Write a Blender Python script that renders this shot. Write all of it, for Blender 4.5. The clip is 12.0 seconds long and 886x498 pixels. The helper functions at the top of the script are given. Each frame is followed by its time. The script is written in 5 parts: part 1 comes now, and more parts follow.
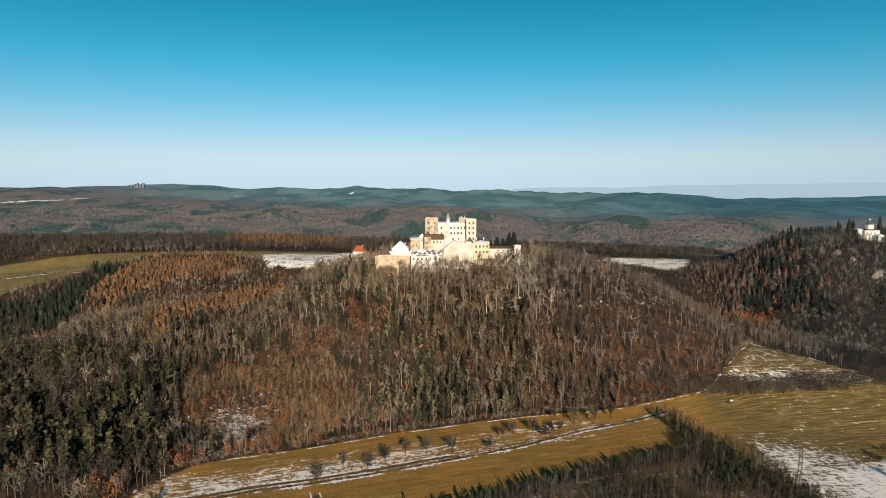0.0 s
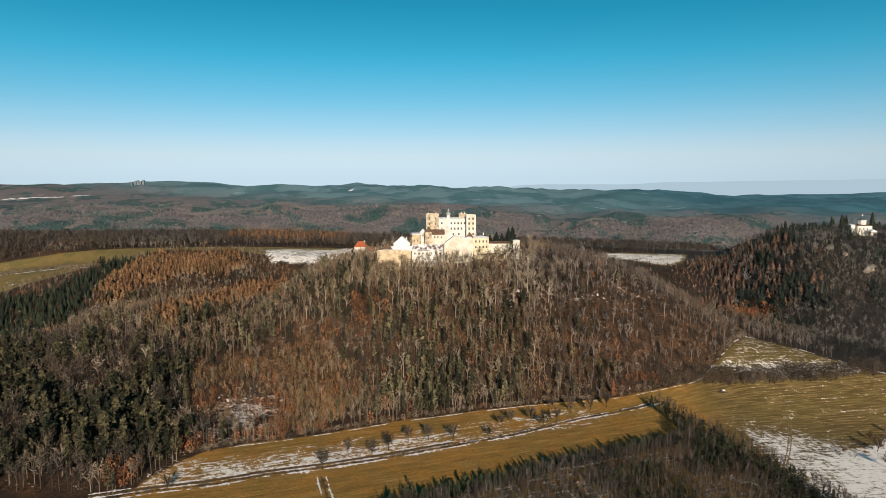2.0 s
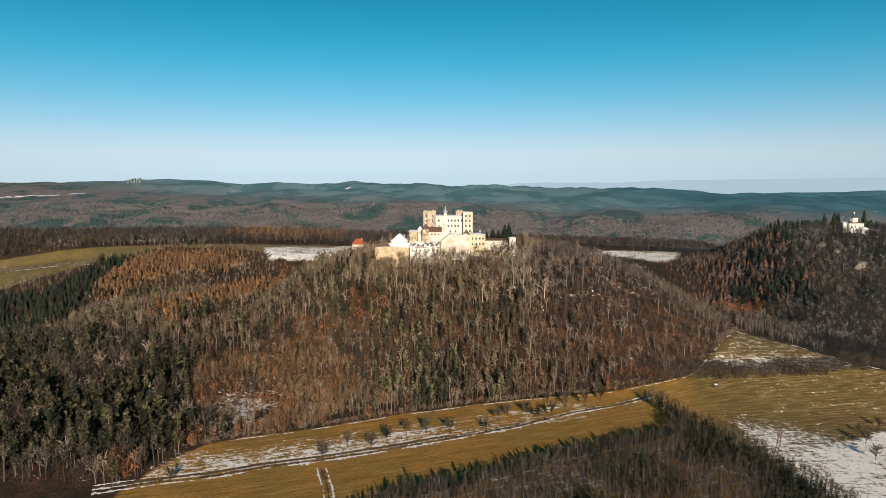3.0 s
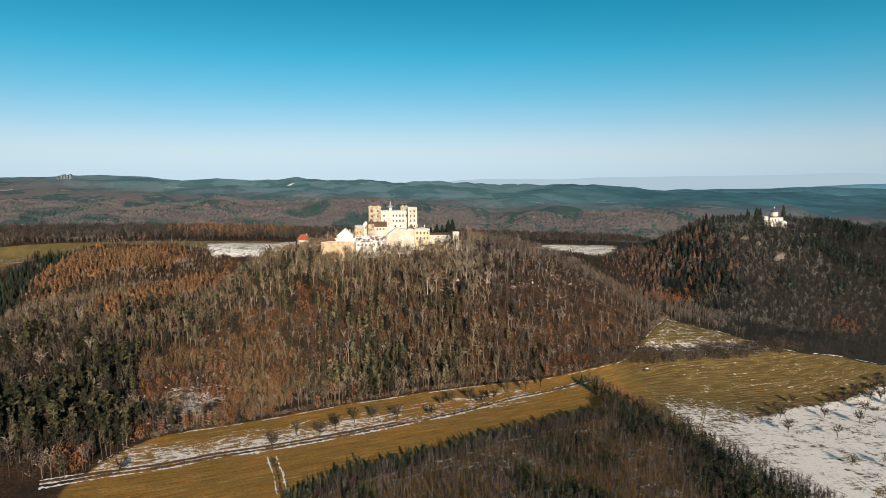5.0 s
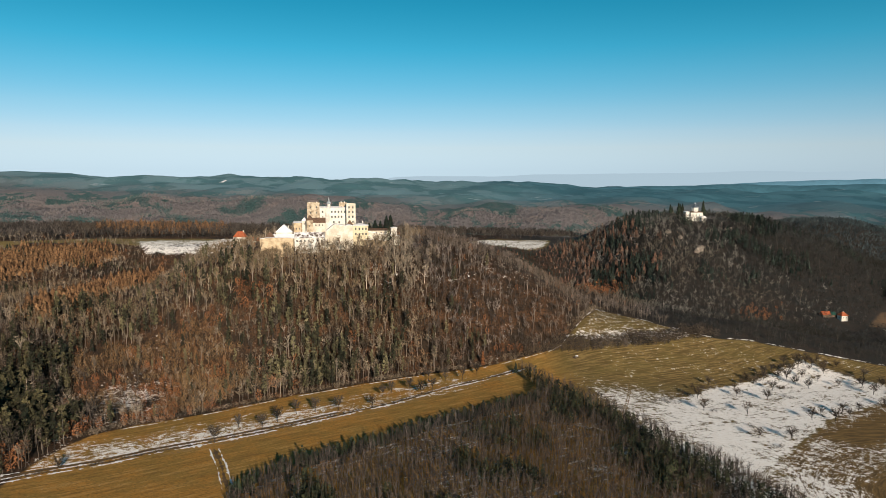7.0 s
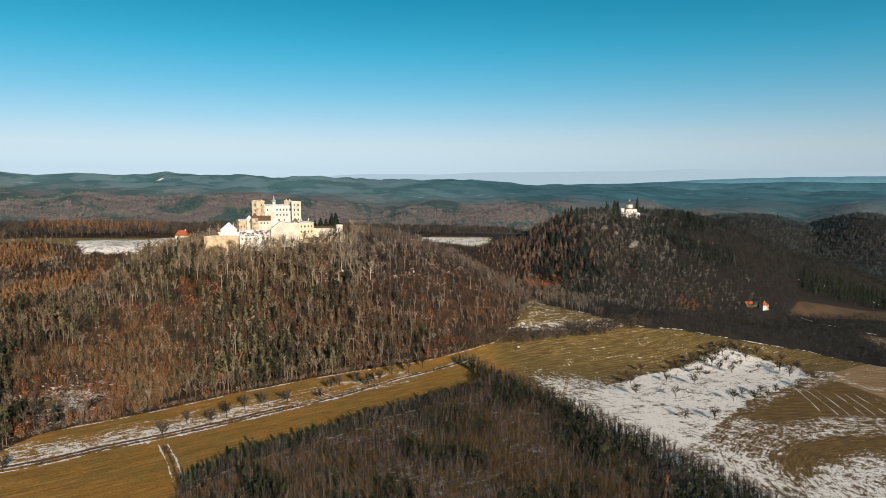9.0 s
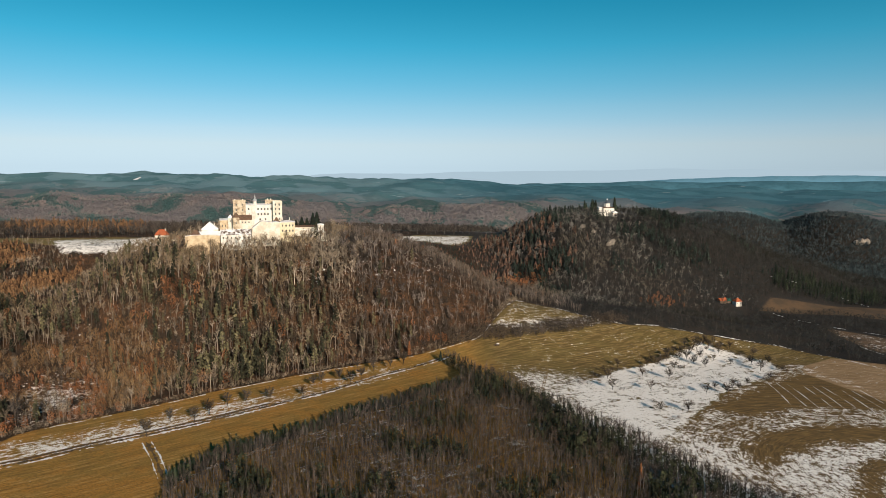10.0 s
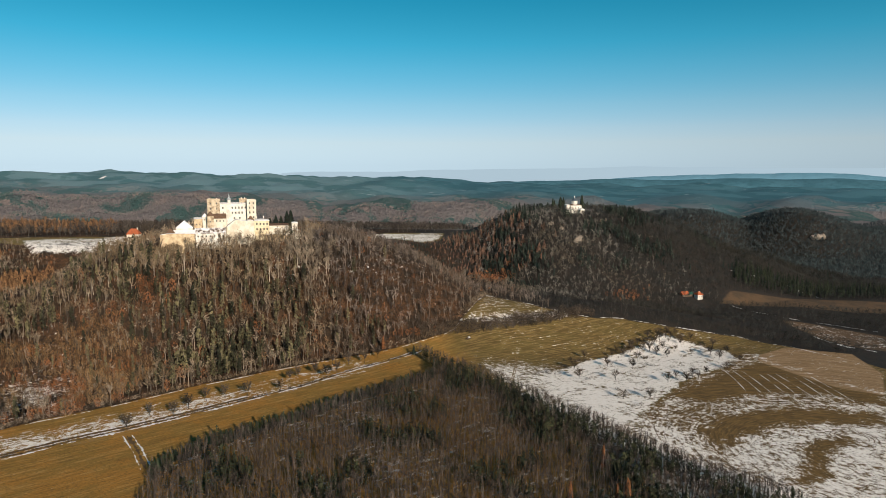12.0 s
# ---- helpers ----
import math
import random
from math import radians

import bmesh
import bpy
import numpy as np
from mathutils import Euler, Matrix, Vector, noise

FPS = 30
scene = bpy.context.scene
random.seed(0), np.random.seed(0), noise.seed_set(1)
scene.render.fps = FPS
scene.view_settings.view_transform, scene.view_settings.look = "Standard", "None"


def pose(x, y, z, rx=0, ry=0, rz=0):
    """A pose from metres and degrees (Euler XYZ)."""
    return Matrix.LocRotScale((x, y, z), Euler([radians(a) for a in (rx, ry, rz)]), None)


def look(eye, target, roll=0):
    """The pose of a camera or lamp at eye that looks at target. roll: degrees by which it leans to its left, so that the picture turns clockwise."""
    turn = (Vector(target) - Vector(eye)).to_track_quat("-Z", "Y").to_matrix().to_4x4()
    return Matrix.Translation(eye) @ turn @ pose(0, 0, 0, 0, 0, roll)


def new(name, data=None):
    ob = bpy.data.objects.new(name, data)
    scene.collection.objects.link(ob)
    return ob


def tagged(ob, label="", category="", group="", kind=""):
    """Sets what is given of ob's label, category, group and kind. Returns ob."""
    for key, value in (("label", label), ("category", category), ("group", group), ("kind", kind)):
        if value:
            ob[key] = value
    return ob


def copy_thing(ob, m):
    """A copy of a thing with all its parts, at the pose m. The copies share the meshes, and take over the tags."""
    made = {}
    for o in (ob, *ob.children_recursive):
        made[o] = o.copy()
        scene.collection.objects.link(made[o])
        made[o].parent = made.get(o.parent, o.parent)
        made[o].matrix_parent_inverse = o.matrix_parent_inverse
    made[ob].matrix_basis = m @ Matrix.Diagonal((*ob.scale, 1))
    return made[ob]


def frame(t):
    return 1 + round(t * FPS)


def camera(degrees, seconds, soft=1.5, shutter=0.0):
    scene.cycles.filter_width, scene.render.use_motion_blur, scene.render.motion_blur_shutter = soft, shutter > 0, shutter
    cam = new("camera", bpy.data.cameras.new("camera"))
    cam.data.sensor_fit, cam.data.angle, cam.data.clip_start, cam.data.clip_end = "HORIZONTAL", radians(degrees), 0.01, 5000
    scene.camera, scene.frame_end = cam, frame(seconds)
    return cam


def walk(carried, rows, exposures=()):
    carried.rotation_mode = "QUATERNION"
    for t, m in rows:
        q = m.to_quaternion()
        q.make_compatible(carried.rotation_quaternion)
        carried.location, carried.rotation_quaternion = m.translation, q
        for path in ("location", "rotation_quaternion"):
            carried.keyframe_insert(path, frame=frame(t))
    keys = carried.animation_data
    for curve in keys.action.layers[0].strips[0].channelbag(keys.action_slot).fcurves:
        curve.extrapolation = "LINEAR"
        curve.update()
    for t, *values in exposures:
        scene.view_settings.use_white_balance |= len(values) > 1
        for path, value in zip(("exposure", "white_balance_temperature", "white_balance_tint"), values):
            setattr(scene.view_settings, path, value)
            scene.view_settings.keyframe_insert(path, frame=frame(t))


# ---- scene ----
cam = camera(67.27, 12.0, soft=0.4)
Z0 = 200.0
walk(cam, [
    (0, pose(0.1, -0.0, Z0 + 0.1, 84.69, 0, -0.07) @ pose(0, 0, 0, 0, 0, -0.08)),
    (0.5, pose(-0.3, -3.5, Z0 + -0.0, 84.60, 0, -0.05) @ pose(0, 0, 0, 0, 0, -0.10)),
    (1, pose(-0.6, -7.1, Z0 + -0.1, 84.53, 0, -0.10) @ pose(0, 0, 0, 0, 0, -0.11)),
    (1.5, pose(-0.9, -10.9, Z0 + -0.3, 84.49, 0, -0.13) @ pose(0, 0, 0, 0, 0, -0.11)),
    (2, pose(-1.1, -14.9, Z0 + -0.5, 84.43, 0, -0.13) @ pose(0, 0, 0, 0, 0, -0.11)),
    (2.5, pose(-1.4, -18.9, Z0 + -0.7, 84.36, 0, -0.12) @ pose(0, 0, 0, 0, 0, -0.10)),
    (4.5, pose(-2.6, -35.5, Z0 + -1.5, 84.05, 0, -3.83) @ pose(0, 0, 0, 0, 0, -0.03)),
    (5, pose(-3.0, -39.7, Z0 + -1.7, 83.99, 0, -5.25) @ pose(0, 0, 0, 0, 0, -0.01)),
    (5.5, pose(-3.5, -43.9, Z0 + -1.8, 83.89, 0, -6.57) @ pose(0, 0, 0, 0, 0, 0.01)),
    (6, pose(-4.1, -48.0, Z0 + -1.9, 83.83, 0, -7.97) @ pose(0, 0, 0, 0, 0, 0.03)),
    (6.5, pose(-4.8, -52.2, Z0 + -2.0, 83.78, 0, -9.30) @ pose(0, 0, 0, 0, 0, 0.06)),
    (7, pose(-5.5, -56.2, Z0 + -2.0, 83.74, 0, -10.64) @ pose(0, 0, 0, 0, 0, 0.08)),
    (9, pose(-9.6, -72.4, Z0 + -1.8, 83.58, 0, -15.46) @ pose(0, 0, 0, 0, 0, 0.12)),
    (9.5, pose(-10.9, -76.4, Z0 + -1.7, 83.54, 0, -16.31) @ pose(0, 0, 0, 0, 0, 0.12)),
    (10, pose(-12.2, -80.5, Z0 + -1.5, 83.51, 0, -17.17) @ pose(0, 0, 0, 0, 0, 0.12)),
    (10.5, pose(-13.7, -84.6, Z0 + -1.3, 83.48, 0, -18.04) @ pose(0, 0, 0, 0, 0, 0.10)),
    (11, pose(-15.2, -88.8, Z0 + -1.1, 83.44, 0, -18.86) @ pose(0, 0, 0, 0, 0, 0.08)),
    (11.5, pose(-16.8, -93.1, Z0 + -0.8, 83.40, 0, -19.56) @ pose(0, 0, 0, 0, 0, 0.06)),
    (12, pose(-18.5, -97.5, Z0 + -0.6, 83.34, 0, -19.65) @ pose(0, 0, 0, 0, 0, 0.02)),
])
# ------------------------------------------------------------ light
SUN_EL, SUN_AZ = radians(19.5), radians(171)        # azimuth clockwise from +y: behind the camera and to its right
world = bpy.data.worlds.new("sky")
scene.world = world
world.use_nodes = True
wn = world.node_tree
sky = wn.nodes.new("ShaderNodeTexSky")
sky.sky_type = "NISHITA"
sky.sun_disc = False
sky.sun_elevation, sky.sun_rotation = SUN_EL, SUN_AZ
sky.altitude, sky.air_density, sky.dust_density, sky.ozone_density = 500, 0.9, 0.0, 3.0
wn.nodes["Background"].inputs["Strength"].default_value = 0.069
# graded to crisp winter air: the share of green to blue tells how thick the air is, from deep teal overhead to a milky horizon
rgb = wn.nodes.new("ShaderNodeSeparateColor")
wn.links.new(sky.outputs[0], rgb.inputs[0])
share = wn.nodes.new("ShaderNodeMath")
share.operation = "DIVIDE"
wn.links.new(rgb.outputs[1], share.inputs[0]), wn.links.new(rgb.outputs[2], share.inputs[1])
span = wn.nodes.new("ShaderNodeMapRange")
wn.links.new(share.outputs[0], span.inputs[0])
span.inputs[1].default_value, span.inputs[2].default_value = 0.45, 1.45
air = wn.nodes.new("ShaderNodeValToRGB")
wn.links.new(span.outputs[0], air.inputs[0])
linear = lambda v: (v / 255 / 12.92 if v < 10 else ((v / 255 + 0.055) / 1.055) ** 2.4)
AIR = ((0.05, (16, 104, 146), 0.81), (0.13, (38, 150, 188), 0.865), (0.175, (62, 168, 205), 0.96), (0.215, (92, 182, 217), 1.11),
       (0.32, (142, 199, 225), 1.33), (0.45, (179, 213, 230), 1.56), (0.58, (201, 224, 234), 1.80), (0.88, (193, 216, 229), 1.86))
for k, (at, colour, lift) in enumerate(AIR):
    e = air.color_ramp.elements[k] if k < 2 else air.color_ramp.elements.new(at)
    e.position, e.color = at, (*(linear(v) / lift for v in colour), 1)
glow = wn.nodes.new("ShaderNodeMath")
glow.operation = "MULTIPLY"
wn.links.new(rgb.outputs[1], glow.inputs[0])
glow.inputs[1].default_value = 1 / 4.5
soft_glow = wn.nodes.new("ShaderNodeMath")
soft_glow.operation, soft_glow.inputs[1].default_value = "POWER", 0.8
wn.links.new(glow.outputs[0], soft_glow.inputs[0])
bright = wn.nodes.new("ShaderNodeMath")
bright.operation, bright.inputs[1].default_value = "MULTIPLY", 12.5
wn.links.new(soft_glow.outputs[0], bright.inputs[0])
clear_air = wn.nodes.new("ShaderNodeVectorMath")
clear_air.operation = "SCALE"
wn.links.new(air.outputs[0], clear_air.inputs[0]), wn.links.new(bright.outputs[0], clear_air.inputs["Scale"])
wn.links.new(clear_air.outputs[0], wn.nodes["Background"].inputs[0])
lamp = bpy.data.lights.new("sun", "SUN")
lamp.energy, lamp.angle, lamp.color = 5.0, radians(0.53), (1.0, 0.855, 0.70)
sun = new("sun", lamp)
sun.matrix_world = look((300 * math.sin(SUN_AZ), 300 * math.cos(SUN_AZ), 300 * math.tan(SUN_EL)), (0, 0, 0))
scene.view_settings.exposure = 0.22
# ------------------------------------------------------------ materials
def material(name, rough=0.9, metal=0.0):
    m = bpy.data.materials.new(name)
    m.use_nodes = True
    b = m.node_tree.nodes["Principled BSDF"]
    b.inputs["Roughness"].default_value, b.inputs["Metallic"].default_value = rough, metal
    b.inputs["Specular IOR Level"].default_value = 0.25
    return m, m.node_tree, b


class Nodes:
    """Short forms for building a node tree."""

    def __init__(self, tree):
        self.t = tree

    def put(self, node, pin, v):
        if isinstance(v, bpy.types.NodeSocket):
            self.t.links.new(v, node.inputs[pin])
        elif v is not None:
            node.inputs[pin].default_value = v

    def geo(self):
        return self.t.nodes.new("ShaderNodeNewGeometry").outputs["Position"]

    def obj(self):
        return self.t.nodes.new("ShaderNodeTexCoord").outputs["Object"]

    def scaled(self, vec, s, rz=0.0):
        n = self.t.nodes.new("ShaderNodeMapping")
        self.put(n, 0, vec)
        n.inputs["Scale"].default_value, n.inputs["Rotation"].default_value = s, (0, 0, rz)
        return n.outputs[0]

    def turned(self, vec, s, degrees):
        """Stretched along a bearing given in degrees from +x."""
        n = self.t.nodes.new("ShaderNodeMapping")
        self.put(n, 0, vec)
        n.inputs["Rotation"].default_value = (0, 0, -radians(degrees))
        return self.scaled(n.outputs[0], s)

    def noise(self, vec, scale, detail=4.0, rough=0.55, warp=0.0):
        n = self.t.nodes.new("ShaderNodeTexNoise")
        self.put(n, "Vector", vec)
        n.inputs["Scale"].default_value, n.inputs["Detail"].default_value = scale, detail
        n.inputs["Roughness"].default_value, n.inputs["Distortion"].default_value = rough, warp
        return n.outputs[0]

    def attr(self, name):
        n = self.t.nodes.new("ShaderNodeAttribute")
        n.attribute_name = name
        return n.outputs["Fac"]

    def math(self, op, a, b=0.0, c=None):
        n = self.t.nodes.new("ShaderNodeMath")
        n.operation = op
        self.put(n, 0, a), self.put(n, 1, b)
        if c is not None:
            self.put(n, 2, c)
        return n.outputs[0]

    def ramp(self, v, lo, hi):
        n = self.t.nodes.new("ShaderNodeMapRange")
        n.interpolation_type = "SMOOTHSTEP"
        self.put(n, 0, v), self.put(n, 1, lo), self.put(n, 2, hi)
        return n.outputs[0]

    def mix(self, f, a, b):
        n = self.t.nodes.new("ShaderNodeMix")
        n.data_type = "RGBA"
        self.put(n, 0, f)
        for pin, v in ((6, a), (7, b)):
            self.put(n, pin, (*v, 1) if isinstance(v, tuple) else v)
        return n.outputs[2]

    def bump(self, v, strength, dist, b):
        n = self.t.nodes.new("ShaderNodeBump")
        self.put(n, "Height", v)
        n.inputs["Strength"].default_value, n.inputs["Distance"].default_value = strength, dist
        self.t.links.new(n.outputs[0], b.inputs["Normal"])


def plant(name, low, high, other=None, share=0.0, rough=0.85, dim=0.90):
    """Bark, twigs or needles: each tree its own shade between low and high (attribute tint), some of another kind."""
    m, tree, b = material(name, rough)
    n = Nodes(tree)
    t = n.attr("tint")
    c = n.mix(t, low, high)
    if other:
        c = n.mix(n.ramp(n.noise(n.geo(), 0.035, 3.0), 1 - share - 0.04, 1 - share + 0.04), c, other)
    if other:
        zone = n.noise(n.scaled(n.geo(), (1.0, 1.0, 0.3)), 0.011, 3.0)
        c = n.mix(n.ramp(zone, 0.42, 0.60), c, n.mix(0.35, n.mix(1.0, c, (0.5 * low[0] + 0.5 * high[0], 0.5 * low[1] + 0.42 * high[1], 0.5 * low[2] + 0.3 * high[2])), c))
    isl = tree.nodes.new("ShaderNodeNewGeometry").outputs["Random Per Island"]
    c = n.mix(n.math("MULTIPLY", n.math("MULTIPLY", isl, isl), dim), c, (0.010, 0.008, 0.005))
    tree.links.new(c, b.inputs["Base Color"])
    return m


def far_colour(n, p):
    """Colour of distant woods: bare, spruce and larch stands in patches; haze is painted in as blue on the farthest
    ridges.
    """
    sep = n.t.nodes.new("ShaderNodeSeparateXYZ")
    n.put(sep, 0, p)
    flat = n.scaled(p, (1.0, 0.55, 0.0))
    c = n.mix(n.ramp(n.noise(flat, 0.0065, 5.0, 0.6), 0.50, 0.535), (0.180, 0.158, 0.155), (0.050, 0.102, 0.096))
    c = n.mix(n.ramp(n.noise(flat, 0.013, 4.0), 0.58, 0.62), c, (0.25, 0.20, 0.18))
    c = n.mix(n.math("MULTIPLY", n.ramp(n.noise(flat, 0.03, 3.0), 0.4, 0.7), 0.4), c, (0.15, 0.135, 0.14))
    # haze blue put into the base colour, deeper teal to the right
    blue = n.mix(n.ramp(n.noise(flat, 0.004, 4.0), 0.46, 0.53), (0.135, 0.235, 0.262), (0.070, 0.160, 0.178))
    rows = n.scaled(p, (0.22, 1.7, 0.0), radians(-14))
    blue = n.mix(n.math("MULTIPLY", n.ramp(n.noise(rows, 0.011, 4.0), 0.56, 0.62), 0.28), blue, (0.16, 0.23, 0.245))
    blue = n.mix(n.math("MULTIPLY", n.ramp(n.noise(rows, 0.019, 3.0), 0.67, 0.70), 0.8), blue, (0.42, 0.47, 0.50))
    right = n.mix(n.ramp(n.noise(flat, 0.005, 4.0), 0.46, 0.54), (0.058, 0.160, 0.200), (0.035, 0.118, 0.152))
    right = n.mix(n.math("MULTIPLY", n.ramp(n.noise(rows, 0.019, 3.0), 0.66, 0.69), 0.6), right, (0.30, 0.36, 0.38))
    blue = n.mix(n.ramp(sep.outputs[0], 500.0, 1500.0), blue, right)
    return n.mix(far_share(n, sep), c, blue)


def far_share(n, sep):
    """0 on the nearer woods, 1 on the distance whose colour holds the blue haze."""
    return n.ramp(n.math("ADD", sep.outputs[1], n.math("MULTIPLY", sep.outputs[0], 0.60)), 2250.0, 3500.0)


def far_material(name):
    m, tree, b = material(name, 0.95)
    n = Nodes(tree)
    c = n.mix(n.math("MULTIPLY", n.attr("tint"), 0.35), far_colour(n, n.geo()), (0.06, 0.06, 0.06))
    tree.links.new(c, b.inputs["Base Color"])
    return m


def solid(name, colour, second=None, scale=0.6, rough=0.9, bump=0.0, metal=0.0, fine=6.0):
    """A plain surface with weathering at two scales."""
    m, tree, b = material(name, rough, metal)
    n = Nodes(tree)
    p = n.geo()
    second = second or tuple(v * 0.72 for v in colour)
    big, small = n.noise(p, scale, 4.0), n.noise(p, scale * fine, 3.0)
    c = n.mix(n.ramp(big, 0.35, 0.7), colour, second)
    c = n.mix(n.math("MULTIPLY", n.ramp(small, 0.45, 0.75), 0.35), c, tuple(v * 0.6 for v in second))
    tree.links.new(c, b.inputs["Base Color"])
    if bump:
        n.bump(small, bump, 0.1, b)
    return m


M_BARK = plant("grey_brown_bark", (0.045, 0.036, 0.028), (0.31, 0.255, 0.20), dim=0.6)
M_BARK_PALE = plant("pale_ash_bark", (0.055, 0.045, 0.035), (0.50, 0.43, 0.34), dim=0.5)
M_BARK_POLE = plant("grey_pole_bark", (0.035, 0.030, 0.027), (0.23, 0.195, 0.17), dim=0.6)
M_TWIG_POLE = plant("mauve_grey_twigs", (0.019, 0.016, 0.015), (0.165, 0.128, 0.110), (0.15, 0.088, 0.060), 0.30, dim=0.75)
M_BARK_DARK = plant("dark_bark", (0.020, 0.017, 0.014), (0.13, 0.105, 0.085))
M_TWIG = plant("bare_twigs", (0.036, 0.029, 0.022), (0.44, 0.355, 0.262), (0.39, 0.195, 0.10), 0.36, dim=0.65)
M_TWIG_TOP = plant("light_brown_twigs", (0.052, 0.041, 0.030), (0.49, 0.39, 0.285), (0.42, 0.23, 0.125), 0.30, dim=0.6)
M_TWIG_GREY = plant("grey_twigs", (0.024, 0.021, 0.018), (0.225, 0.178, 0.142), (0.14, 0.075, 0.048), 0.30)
M_PINE = plant("pine_needles", (0.014, 0.019, 0.010), (0.122, 0.106, 0.050))
# foot of the chapel hill: haze put into a dimmer, cooler twig colour
M_TWIG_DARK = plant("hazy_dark_twigs", (0.007, 0.009, 0.009), (0.078, 0.085, 0.082), (0.074, 0.066, 0.058), 0.30, dim=0.8)
M_SPRUCE = plant("spruce_needles", (0.011, 0.021, 0.015), (0.050, 0.064, 0.034))
M_LARCH = plant("autumn_larch_needles", (0.15, 0.078, 0.036), (0.31, 0.172, 0.082))
M_RUST = plant("withered_beech_leaves", (0.18, 0.072, 0.027), (0.46, 0.195, 0.080))
M_BROWN_LARCH = plant("brown_larch_needles", (0.080, 0.048, 0.034), (0.265, 0.150, 0.100))
# chapel hill twigs: distance haze is mixed into the greyer colour
M_TWIG_HILL = plant("grey_mauve_twigs", (0.024, 0.025, 0.024), (0.325, 0.300, 0.262), (0.26, 0.17, 0.12), 0.30, dim=0.75)
M_BARK_HILL = plant("hill_bark", (0.026, 0.026, 0.025), (0.26, 0.24, 0.21), dim=0.75)
M_TWIG_MAUVE = plant("mauve_brown_twigs", (0.025, 0.022, 0.021), (0.325, 0.268, 0.238), (0.26, 0.145, 0.095), 0.32, dim=0.75)
# chapel hill needles: lighter and tealer, with the haze in the colour
M_HILL_SPRUCE = plant("hill_spruce_needles", (0.014, 0.028, 0.024), (0.070, 0.092, 0.068))
M_COPPICE = plant("ochre_coppice_shoots", (0.11, 0.064, 0.030), (0.42, 0.265, 0.125), (0.34, 0.13, 0.045), 0.42, dim=0.6)
# haze over the hill beyond the valley, put into the twig colour
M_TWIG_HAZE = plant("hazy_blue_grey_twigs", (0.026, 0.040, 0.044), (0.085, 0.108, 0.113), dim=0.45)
M_TWIG_EDGE = plant("brown_grey_twigs", (0.020, 0.019, 0.018), (0.125, 0.105, 0.092), (0.13, 0.085, 0.062), 0.15, dim=0.7)
M_OLIVE = plant("olive_pine_needles", (0.024, 0.028, 0.015), (0.205, 0.178, 0.092))
M_YOUNG_PINE = plant("young_pine_needles", (0.011, 0.018, 0.010), (0.068, 0.074, 0.035))
M_FAR = far_material("far_wood")
# ------------------------------------------------------------ the lie of the land
def step(t):
    t = np.clip(t, 0.0, 1.0)
    return t * t * (3 - 2 * t)


def wobble(x, y, size, seed=0.0):
    """Soft rolling noise of about -1 to 1, from a few crossed waves."""
    s = seed * 1.7
    return (np.sin(x / size + 1.3 * np.sin(y / size * 0.7 + s) + s) * np.cos(y / size * 0.9 - 0.8 * np.sin(x / size * 0.6 - s) + 2 * s)
            + 0.5 * np.sin((x * 0.8 + y * 1.1) / size * 1.9 + 3 * s) * np.cos((x * 1.2 - y * 0.7) / size * 1.7 + s)) / 1.4


def hump(x, y, cx, cy, west, east, south, north, px=2.0, py=2.0):
    u = np.abs(x - cx) / np.where(x < cx, west, east)
    v = np.abs(y - cy) / np.where(y < cy, south, north)
    return np.exp(-(u ** px) - v ** py)


